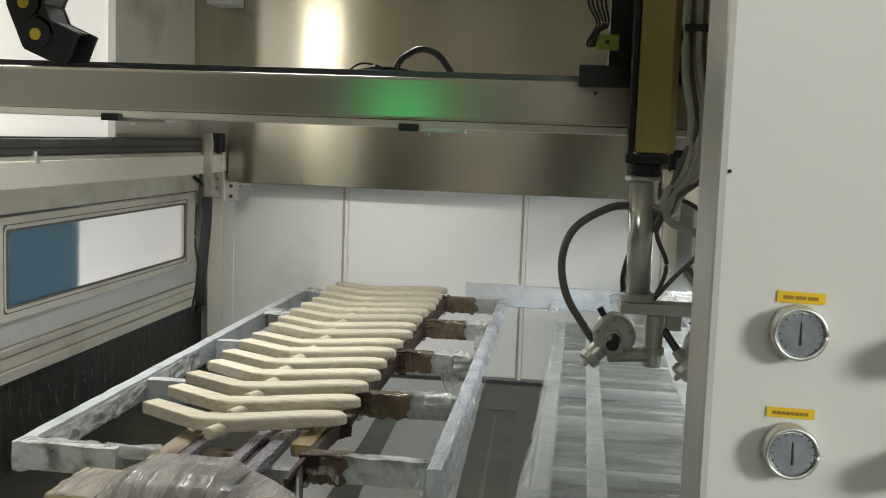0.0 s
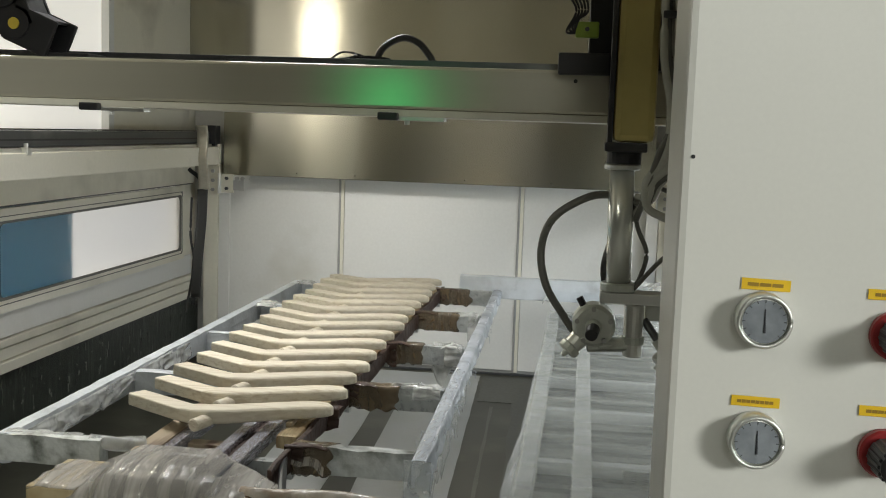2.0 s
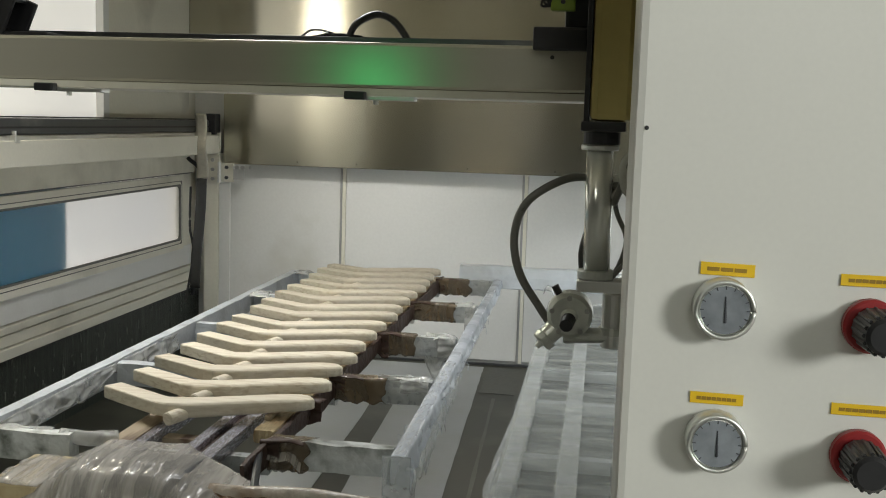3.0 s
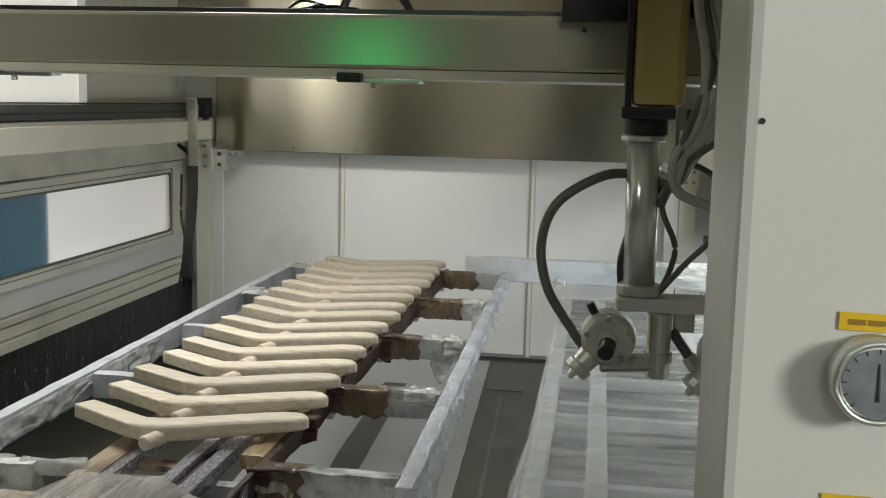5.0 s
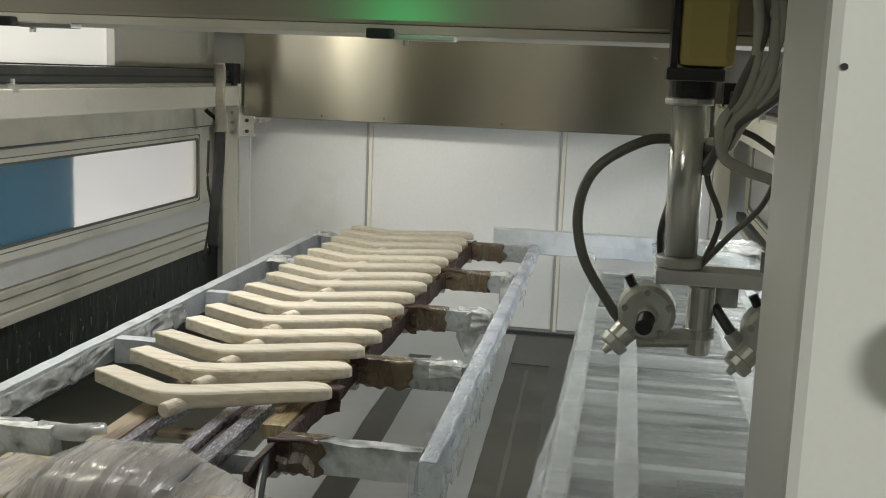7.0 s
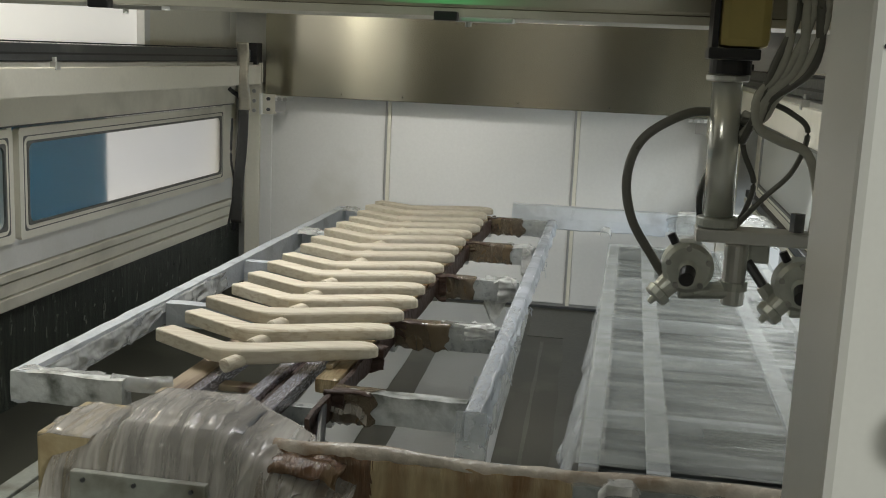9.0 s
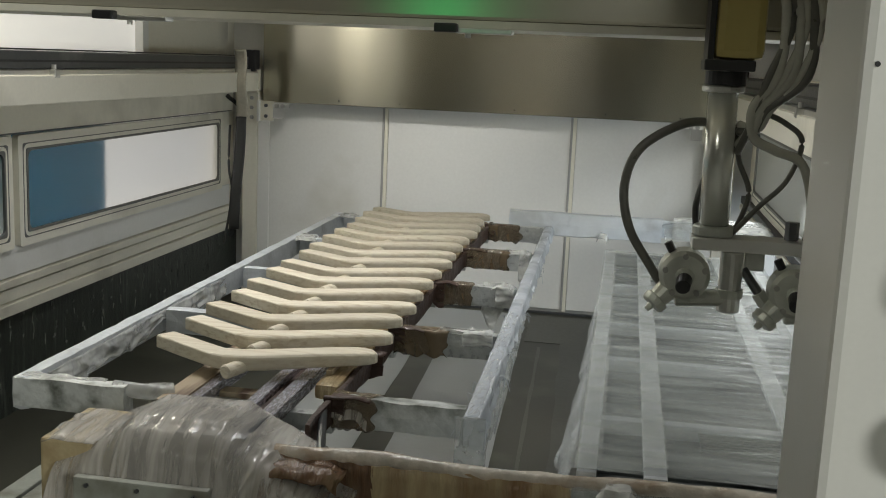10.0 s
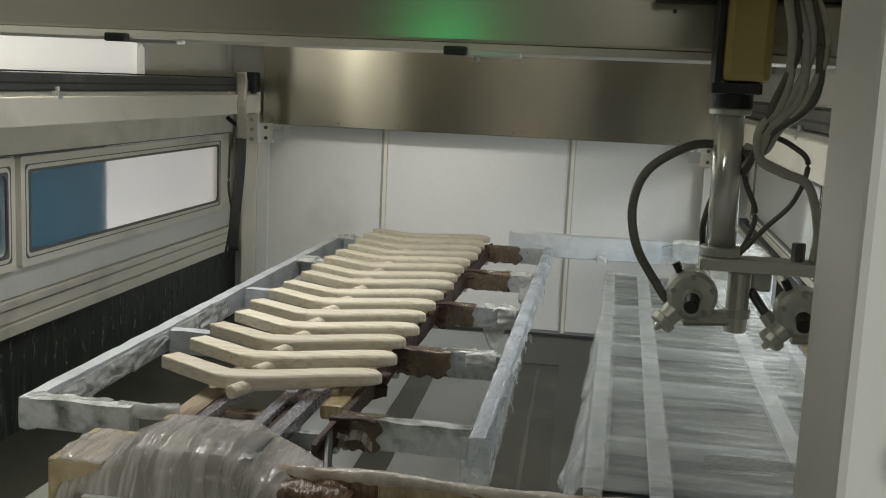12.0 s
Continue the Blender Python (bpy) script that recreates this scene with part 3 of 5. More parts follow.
# flat belt and cable strip that hang at the left corner
strip = thing("hanging_strip", -1.66, 6.80, 0.6, "grey flat strip and loose cables hanging beside the post", "cable strip")
part("flat_strip", sheet(0.0, 1.0, 0.0, 1.0, 4, 24, lambda u, v: Vector((-1.640 + 0.066 * u + 0.012 * v, 6.790 + 0.012 * math.sin(v * 9), 1.43 - 0.36 * v)), 0.003), M_DULLSTRIP, strip, "bright flat metal strip", True)
part("strip_tail", sheet(0.0, 1.0, 0.0, 1.0, 4, 24, lambda u, v: Vector((-1.630 + 0.060 * u - 0.035 * v, 6.795 + 0.012 * math.sin(v * 6), 1.069 - 0.62 * v)), 0.003), M_HOSEDARK, strip, "dark flat tail of the strip", True)
part("cable", tube([(-1.70, 6.84, 1.18), (-1.62, 6.84, 1.08), (-1.63, 6.84, 0.72), (-1.67, 6.84, 0.40)], 0.012, 8), M_BLACK, strip)
part("cable", tube([(-1.67, 6.81, 1.02), (-1.675, 6.81, 0.80), (-1.655, 6.81, 0.64), (-1.70, 6.81, 0.36)], 0.007, 8), M_HOSEDARK, strip)

# upper left: white sheet, its daylight put in as emission, and plain panel
upper = thing("wall_left_upper", LEFT, 4.7, 1.40, "upper wall with a daylit white sheet and a cream panel", "wall", kind="structure")
part("daylit_panel", box(LEFT - 0.05, LEFT - 0.03, 2.3, 6.00, 1.38, 2.5), M_PANELGLOW, upper, "white sheet with daylight put in as its own glow")
part("panel_post", box(LEFT - 0.05, LEFT + 0.01, 6.00, 6.06, 1.38, 2.5, 0.003), M_PANEL, upper, "white upright post")
part("cream_panel", box(LEFT - 0.06, LEFT - 0.02, 6.06, BACK - 0.112, 1.25, 2.5, 0.002), M_CREAM, upper, "cream wall panel")

# right wall
side_window("window_3", 4.95, 6.80, 0.83, 1.13, 1.13, 1, "long low dusty booth window with rounded corners")
side_window("window_4", 2.75, 4.80, 0.83, 1.13, 1.13, 1, "long low dusty booth window with rounded corners")
solo("wall_right_head", box(1.135, RIGHT + 0.10, 2.3, 7.13, 1.188, 1.40, 0.003), M_CREAM, "cream steel panel over the windows", "wall", kind="structure")
wr = solo("wall_right_sill", box(1.10, RIGHT + 0.08, 2.3, 7.12, 0.735, 0.772, 0.004), M_BLACK, "dark rail under the windows", "trim", kind="structure")
part("sill_strip", box(1.095, RIGHT + 0.02, 2.3, 7.12, 0.700, 0.728, 0.003), M_CREAM, wr)
solo("wall_right_jamb", box(1.135, RIGHT + 0.08, 6.857, 7.12, 0.775, 1.186, 0.003), M_CREAM, "cream steel wall beside the window", "wall", kind="structure")
hood = solo("steel_hood_side", box(0.948, 0.965, 2.3, BACK - 0.04, 1.675, 2.55, 0.002), M_STEEL, "riveted stainless steel side of the hood", "hood", kind="structure")
for i in range(14):
    y = 2.6 + i * 0.33
    part("rivet", cyl((0.948, y, 1.74), (0.943, y, 1.74), 0.007, 0.004, 8), M_ALU, hood)
solo("hood_edge", box(0.945, 1.02, 2.3, BACK - 0.04, 1.60, 1.672, 0.004), M_CREAM, "cream edge beam under the hood", "trim", kind="structure")
solo("wall_right_upper", box(1.24, 1.28, 2.3, BACK, 1.40, 2.5), M_PANEL, "white upper wall panel behind the rail", "wall", kind="structure")
solo("hood_front", box(-1.9, 1.3, 2.24, 2.30, 1.80, 2.62, 0.003), M_CREAM, "cream front of the booth hood", "hood", kind="structure")
solo("hood_top", box(-1.9, 1.3, 2.3, BACK + 0.1, 2.56, 2.62), M_STEEL, "cream top of the booth", "ceiling", kind="structure")

# tube lamp high on the left wall
lamp = thing("tube_lamp", -1.78, 4.5, 2.2, "white tube lamp high on the booth side wall", "lamp")
part("housing", box(-1.829, -1.80, 4.15, 4.85, 2.17, 2.31, 0.006), M_PANEL, lamp)
part("tube", cyl((-1.775, 4.2, 2.245), (-1.775, 4.8, 2.245), 0.016, seg=12), M_TUBE, lamp, "glowing lamp tube")
# Lamp box invented to carry the back wall fill; it stays out of view.
spot = thing("spot_lamp", 0.0, 5.45, 2.48, "long white box added under the booth top for the back wall fill", "lamp")
part("housing", box(-0.6, 0.6, 5.33, 5.57, 2.53, 2.558, 0.004), M_PANEL, spot)
# Housing made up to go with the top fill, out of view.
top_fill = thing("ceiling_lamp", -0.42, 4.25, 2.52, "flat white housing added under the booth top for the top fill", "lamp")
part("housing", box(-0.70, -0.14, 3.77, 4.73, 2.52, 2.558, 0.004), M_PANEL, top_fill)
box_lamp = thing("wall_lamp", -1.6, 7.05, 2.16, "white lamp box at the top of the back wall", "lamp")
part("housing", box(-1.68, -1.52, 6.95, 7.15, 2.165, 2.27, 0.008), M_PANEL, box_lamp)

# outside the left windows: glowing boards stand in for the lit hall
out = thing("backdrop_left", -1.95, 5.5, 0.66, "glowing white and blue boards standing in for the hall behind the window", "backdrop", kind="structure")
part("bright_side", box(-1.835, -1.825, 2.4, 7.10, 0.66, 1.08), M_HALLGLOW, out, "white board glowing in place of hall light")
part("blue_side", box(-1.812, -1.808, 2.4, 5.645, 0.665, 1.075), M_BLUEGLOW, out, "self-lit blue sheet behind the glass")

# timber outside the opening on the right
random.seed(9)
for i in range(9):
    for j in range(3):
        x = 1.62 + j * 0.075 + random.uniform(-0.01, 0.01)
        y0 = 5.6 + random.uniform(-0.1, 0.1)
        z = 0.14 + 0.034 * i
        bm = box(x, x + 0.07, y0, y0 + 1.7, z, z + 0.03, 0.003)
        bmesh.ops.rotate(bm, verts=bm.verts, cent=(x, y0, z), matrix=Matrix.Rotation(radians(random.uniform(-1.5, 1.5)), 3, "Z"))
        solo("timber_lath", bm, M_STACK, "bare pine lath in a stack beyond the booth wall", "lath", "stacked laths")
pallet = thing("pallet", 1.75, 6.4, 0, "rough wooden pallet under stacked laths", "pallet")
for y in (5.7, 6.4, 7.1):
    part("bearer", box(1.55, 1.95, y - 0.04, y + 0.04, 0.0, 0.11, 0.004), M_OLDWOOD, pallet)
part("deck", box(1.55, 1.95, 5.55, 7.25, 0.112, 0.135, 0.003), M_OLDWOOD, pallet)
solo("outer_post", box(1.19, 1.24, 6.66, 6.72, 0.0, 0.69, 0.004), M_PANEL, "white steel leg under the booth side", "post", kind="structure")
solo("yellow_post", box(1.19, 1.235, 5.45, 5.50, 0.0, 0.69, 0.004), M_OLDWOOD, "pale wooden upright outside the booth", "post")

signal = thing("signal_lamp", -0.255, 0.58, 0.0, "green signal lamp on a thin black stand", "signal lamp")
part("base", cyl((-0.255, 0.58, 0.0), (-0.255, 0.58, 0.02), 0.11, seg=28, bevel=0.004), M_BLACK, signal)
part("pole", cyl((-0.255, 0.58, 0.02), (-0.255, 0.58, 1.5205), 0.010, seg=12), M_DARKSTEEL, signal)
part("housing", box(-0.315, -0.195, 0.555, 0.600, 1.521, 1.580, 0.006), M_BLACK, signal)
part("lens", box(-0.275, -0.235, 0.601, 0.606, 1.540, 1.560, 0.002), M_LED, signal, "glowing green lens")

# ---- spraying table with the chair legs ----
TZ = 0.715
table = thing("spray_table", -0.28, 4.5, 0.0, "steel frame table wrapped in dusty torn plastic film", "table")
part("side_rail", rough_bar(-0.787, -0.752, 3.236, 5.88, TZ - 0.068, TZ, 0.06, 0.0012, 1, -0.006), M_FRAME, table, "dusty galvanised side rail")
part("side_rail", rough_bar(0.188, 0.218, 3.27, 5.90, TZ - 0.064, TZ - 0.002, 0.04, 0.0014, 2, -0.016), M_WRAP, table, "side rail wrapped in white film")


def bar_film(y, x_end, seed):
    """Film folded over the top and front of a cross bar, with a ragged end."""
    def f(u, v):
        q = Vector((u * 5, v * 6, seed))
        end = x_end + 0.025 * noise.noise(Vector((0.5, v * 5, seed)))
        x = -0.100 + (end + 0.100) * u
        if v < 0.3:
            return Vector((x, y + 0.018 - 0.042 * v / 0.3, TZ + 0.002 + 0.003 * noise.noise(q)))
        k = (v - 0.3) / 0.7
        return Vector((x, y - 0.0245 + 0.004 * noise.noise(q * 1.7), TZ + 0.001 - k * (0.070 + 0.012 * noise.noise(Vector((u * 6, seed, 0))))))
    return sheet(0.0, 1.0, 0.0, 1.0, 16, 14, f, 0.001)


BARS = (3.33, 3.94, 4.56, 5.20, 5.86)
for i, y in enumerate(BARS):
    if i:
        part("cross_bar", rough_bar(-0.742 - 0.006 * (y - 3.3), -0.49, y - 0.018, y + 0.018, TZ - 0.068, TZ - 0.002, 0.05, 0.002, 5 + i), M_FRAME, table)
    xr = 0.182 - 0.016 * (y - 3.3)
    part("cross_bar", rough_bar(-0.10, xr, y - 0.018, y + 0.018, TZ - 0.068, TZ - 0.002, 0.03, 0.003, 15 + i), M_STAIN if i else M_ENDBAR, table, "grey cross bar under film")
    xs = (-0.01, 0.045, 0.015, 0.06, 0.04)[i]
    part("stained_film", bar_film(y, xs, 115 + i), M_BARFILM, table, "brown-stained film round the bar", True)
    part("cross_bar", box(-0.49, -0.10, y - 0.015, y + 0.015, TZ - 0.085, TZ - 0.045, 0.002), M_STAIN, table)
part("end_bar", rough_bar(-0.785, -0.53, 3.234, 3.274, TZ - 0.064, TZ, 0.04, 0.002, 30), M_ENDBAR, table, "near end bar with worn film")

carrier = thing("carrier", -0.28, 4.5, TZ - 0.045, "stained plank and metal rails carrying the chair legs", "carrier")
part("plank", box(-0.462, -0.408, 3.24, 5.95, TZ - 0.043, TZ - 0.018, 0.002), M_PLANK, carrier, "stained wooden plank")
part("channel", box(-0.396, -0.372, 3.10, 5.95, TZ - 0.043, TZ - 0.012, 0.002), M_CHANNEL, carrier, "metal channel stained purple-grey")
part("channel", box(-0.274, -0.247, 3.10, 5.95, TZ - 0.043, TZ - 0.012, 0.002), M_CHANNEL, carrier)
part("channel", box(-0.222, -0.190, 3.10, 5.95, TZ - 0.043, TZ - 0.012, 0.002), M_CHANNEL, carrier)
part("slot", box(-0.246, -0.223, 3.12, 5.94, TZ - 0.043, TZ - 0.028), M_RUST, carrier)
part("rounded_bar", box(-0.168, -0.112, 3.40, 5.97, TZ - 0.043, TZ - 0.006, 0.014), M_TAN, carrier, "rounded bar in tan-stained film")
part("dark_edge", rough_bar(-0.110, -0.098, 3.15, 5.98, TZ - 0.06, TZ - 0.008, 0.04, 0.004, 44), M_RUST, carrier, "dark dried stain along the edge")
for i in range(10):
    y = 3.36 + i * 0.26
    part("spacer", box(-0.37, -0.276, y, y + 0.04, TZ - 0.043, TZ - 0.03, 0.002), M_PLANK, carrier)

# stations along a leg: x, y, width, height, corner radius
LEG = [(-0.580, 0.046, 0.044, 0.022, 0.004), (-0.575, 0.043, 0.053, 0.028, 0.005), (-0.50, -0.002, 0.055, 0.028, 0.004), (-0.425, -0.046, 0.056, 0.028, 0.004),
       (-0.396, -0.062, 0.057, 0.028, 0.004), (-0.386, -0.067, 0.062, 0.0325, 0.007), (-0.365, -0.074, 0.066, 0.034, 0.009), (-0.330, -0.073, 0.068, 0.035, 0.010),
       (-0.285, -0.058, 0.067, 0.035, 0.011), (-0.205, -0.018, 0.065, 0.034, 0.012), (-0.125, 0.027, 0.070, 0.031, 0.012), (-0.090, 0.045, 0.072, 0.029, 0.011),
       (-0.066, 0.057, 0.064, 0.027, 0.010), (-0.050, 0.064, 0.047, 0.025, 0.009), (-0.042, 0.068, 0.022, 0.020, 0.006)]

LEG = [(-0.580 + (x + 0.580) * 0.955, y, w, h + (0.002 if x > -0.39 else 0.004), r) for x, y, w, h, r in LEG]


def loft(stations):
    """A bar with a rounded square section that changes from station to station; it lies on z = 0."""
    bm = bmesh.new()
    rings = []
    for i, (x, y, w, h, r) in enumerate(stations):
        a, b = stations[max(0, i - 1)], stations[min(len(stations) - 1, i + 1)]
        d = Vector((b[0] - a[0], b[1] - a[1], 0)).normalized()
        side = Vector((d.y, -d.x, 0))
        r = min(r, w * 0.45, h * 0.45)
        ring = []
        for sx, sz, start in ((1, 1, 0), (-1, 1, 90), (-1, -1, 180), (1, -1, 270)):
            for k in range(4):
                an = radians(start + 30 * k)
                u = sx * (w / 2 - r) + r * math.cos(an)
                v = h / 2 + sz * (h / 2 - r) + r * math.sin(an)
                ring.append(bm.verts.new(Vector((x, y, v)) + side * u))
        rings.append(ring)
    for a, b in zip(rings, rings[1:]):
        for i in range(16):
            bm.faces.new((a[i], a[(i + 1) % 16], b[(i + 1) % 16], b[i]))
    bm.faces.new(list(reversed(rings[0])))
    bm.faces.new(rings[-1])
    bmesh.ops.recalc_face_normals(bm, faces=bm.faces)
    return bm


def chair_leg():
    """A bent leg with a square arm, a shoulder, a rounded foot and a dowel, lying on its side; its own place is at its bend."""
    top = thing("chair_leg", -0.36, -0.06, 0.0, "bare sanded wooden chair leg lying on the carrier", "chair leg", "row of chair legs")
    part("body", loft(LEG), M_WOOD, top)
    part("dowel", cyl((-0.358, -0.141, 0.007), (-0.334, -0.090, 0.011), 0.0160, 0.0160, 18, 0.003), M_WOOD, top, "round dowel end")
    part("support_pin", box(-0.440, -0.415, -0.025, 0.055, -0.018, -0.001, 0.002), M_OLDWOOD, top, "small wooden support block")
    part("support_pin", box(-0.16, -0.145, -0.03, 0.05, -0.012, -0.001, 0.002), M_OLDWOOD, top, "small wooden support block")
    return top


random.seed(21)
first = chair_leg()
LEGS = 15
for i in range(LEGS):
    y = 3.50 + 0.1675 * i
    x = -0.36 + (random.uniform(-0.008, 0.008) - 0.003 * i if i else 0)
    m = pose(x, y - 0.06, TZ + 0.008 + random.uniform(-0.002, 0.003), 0, 0, random.uniform(-1.6, 1.6) if i else 0)
    if i == 0:
        first.matrix_basis = m
    else:
        copy_thing(first, m)

# loose film, tape and stains on the table
wrap = thing("torn_film", 0.16, 4.5, TZ, "torn dusty plastic film stuck on the frame", "plastic film", kind="stuff")


def crumple(cx, cy, z, sx, sy, sz, seed, tilt=0.0, amp=0.008):
    def f(x, y):
        q = Vector((x * 30 + seed, y * 30, seed))
        u, v = (x - cx) / sx, (y - cy) / sy
        drop = -sz * (max(0, abs(u) - 0.3) + max(0, abs(v) - 0.3))
        return Vector((x + 0.01 * noise.noise(q), y + 0.01 * noise.noise(q + Vector((5, 1, 0))), z + drop + tilt * u + amp * noise.noise(q + Vector((0, 9, 3)))))
    return sheet(cx - sx / 2, cx + sx / 2, cy - sy / 2, cy + sy / 2, 14, 14, f)


def hanging(x0, x1, y, z, drop, seed):
    def f(u, v):
        q = Vector((u * 24 + seed, v * 18, seed))
        return Vector((u, y + 0.012 * noise.noise(q), z - (v * drop * (0.75 + 0.5 * noise.noise(Vector((u * 18, seed, 0)))))))
    return sheet(x0, x1, 0.0, 1.0, 14, 10, f)


part("film", crumple(-0.738, 3.262, TZ + 0.004, 0.07, 0.03, 0.010, 3, 0.0, 0.004), M_CREASED, wrap)
part("film", crumple(-0.65, 3.262, TZ + 0.004, 0.12, 0.03, 0.015, 5), M_CREASED, wrap)
part("film", tube([(-0.565, 3.255, TZ - 0.010), (-0.53, 3.258, TZ - 0.012), (-0.49, 3.275, TZ - 0.016), (-0.45, 3.30, TZ - 0.02)], 0.017, 12, 8, None, 0.35, 7), M_CREASED, wrap, "white tape wrapped round the bar", True)
part("film", crumple(-0.73, 5.20, TZ + 0.006, 0.10, 0.12, 0.05, 11), M_CREASED, wrap)
part("film", crumple(-0.74, 5.85, TZ + 0.004, 0.10, 0.10, 0.04, 13), M_CREASED, wrap)
part("film", hanging(0.05, 0.15, 4.555, TZ + 0.01, 0.14, 17), M_CREASED, wrap)
part("film", hanging(0.02, 0.15, 3.93, TZ + 0.012, 0.06, 23), M_CREASED, wrap)
part("film", crumple(0.09, 5.22, TZ + 0.002, 0.14, 0.06, 0.08, 27), M_CREASED, wrap)


def side_film(x, y0, y1, z, drop, seed, out=0.012):
    """A strip of film that hangs from a rail along the table's length, with a torn lower edge."""
    def f(u, v):
        q = Vector((u * 14, v * 6, seed))
        torn = 0.55 + 0.7 * noise.noise(Vector((u * 5, seed, 1))) + 0.12 * noise.noise(Vector((u * 23, seed, 4)))
        return Vector((x - 0.016 * (u - 3.3) + out * v + 0.008 * noise.noise(q), u, z - drop * v * max(0.12, torn)))
    return sheet(y0, y1, 0.0, 1.0, int((y1 - y0) * 70), 8, f, 0.0008)




def rail_wrap(y0, y1, inner, outer, seed):
    """Loose film laid over the side rail, hanging ragged on both sides."""
    def f(u, v):
        mid = 0.203 - 0.016 * (u - 3.27)
        q = Vector((u * 16, v * 5, seed))
        ruck = 0.0016 * noise.noise(q) + 0.0012 * noise.noise(q * 3.1)
        if abs(v) < 0.3:
            return Vector((mid + v / 0.3 * 0.0165, u, TZ + 0.0015 + ruck * 0.7 - 0.004 * (v / 0.3) ** 2))
        k = (abs(v) - 0.3) / 0.7
        torn = 0.50 + 0.55 * noise.noise(Vector((u * 4.5, seed, 1 if v > 0 else 6))) + 0.35 * noise.noise(Vector((u * 19, seed, 3 if v > 0 else 8)))
        drop = (outer if v > 0 else inner)(u) * max(0.10, torn + 0.25)
        flare = 0.0172 + 0.008 * k + 0.010 * k * noise.noise(q * 0.8)
        return Vector((mid + math.copysign(flare, v) + ruck, u + 0.006 * noise.noise(q + Vector((4, 1, 9))), TZ - 0.001 - drop * k))
    return sheet(y0, y1, -1.0, 1.0, int((y1 - y0) * 120), 22, f, 0.0007)


part("film", rail_wrap(3.262, 5.92, lambda u: 0.050 + 0.07 * max(0.0, 1 - (u - 3.26) / 0.35), lambda u: 0.042 + 0.05 * max(0.0, 1 - (u - 3.26) / 0.5), 31), M_FROST, wrap, "", True)
part("film", rail_wrap(3.255, 4.20, lambda u: 0.10 + 0.16 * max(0.0, 1 - (u - 3.25) / 0.3), lambda u: 0.11 + 0.16 * max(0.0, 1 - (u - 3.25) / 0.4), 57), M_VEIL, wrap, "", True)
random.seed(64)
for i in range(24):
    y = 3.27 + 2.5 * random.random() ** 1.4
    mid = 0.203 - 0.016 * (y - 3.27)
    sd = random.choice((-1, 1, 1))
    x = mid + sd * 0.021
    z = TZ - random.uniform(0.0, 0.05)
    ln = random.uniform(0.006, 0.024)
    part("shred", tube([(x, y, z), (x + sd * 0.010, y + random.uniform(-0.01, 0.01), z + random.uniform(-0.004, 0.008)), (x + sd * random.uniform(0.006, 0.022), y + random.uniform(-0.02, 0.02), z - ln)], random.uniform(0.0006, 0.0013), 5, 4), M_FROST, wrap)
part("film", side_film(-0.742, 3.285, 4.40, TZ - 0.005, 0.09, 35, 0.004), M_CREASED, wrap, "", True)
part("film", crumple(-0.08, 3.34, TZ - 0.02, 0.12, 0.10, 0.10, 41), M_MOTORFILM, wrap)
part("film", hanging(0.172, 0.234, 3.254, TZ + 0.003, 0.40, 45), M_VEIL, wrap, "thin film hanging from the corner", True)
for i, y in enumerate(BARS[1:4]):
    xr = 0.165 - 0.016 * (y - 3.3)
    part("film", crumple(xr - 0.03, y - 0.003, TZ + 0.007, 0.075, 0.050, 0.05, 130 + i, 0.0, 0.012), M_CREASED, wrap, "", True)
    part("film", hanging(xr - 0.07 + 0.02 * i, xr + 0.01, y - 0.027, TZ + 0.004, 0.05 + 0.05 * i, 140 + i), M_CREASED, wrap, "", True)
stain = thing("dried_stain_clump", -0.06, 3.9, TZ - 0.06, "dark red-brown dried stain hanging from the bars", "stain", kind="stuff")
random.seed(8)
for y, w in ((3.30, 0.10), (3.66, 0.05), (3.915, 0.10), (4.535, 0.09), (5.178, 0.10), (5.838, 0.10)):
    x = -0.115
    part("clump", hanging(x, x + 0.045, y, TZ + 0.003, 0.055 + 0.04 * random.random(), y * 7), M_RUST, stain, "", True)
    part("clump", crumple(x + w * 0.5, y + 0.012, TZ + 0.004, w, 0.030, 0.02, y * 3, 0.0, 0.005), M_RUST, stain, "", True)

# ---- drive box, boards and front beam at the near end ----
drive = thing("drive_box", -0.30, 3.0, 0.0, "drive unit wrapped in crumpled translucent film", "machine")
part("body", box(-0.41, -0.17, 2.985, 3.14, 0.0, 0.731, 0.020), M_DARKSTEEL, drive)
part("cover_plate", box(-0.452, -0.200, 2.875, 2.892, 0.25, 0.668, 0.003), M_PLATE, drive, "grey-green cover plate")
for x in (-0.425, -0.33, -0.225):
    part("plate_bolt", cyl((x, 2.875, 0.655), (x, 2.870, 0.655), 0.004, seg=8), M_DARKSTEEL, drive)


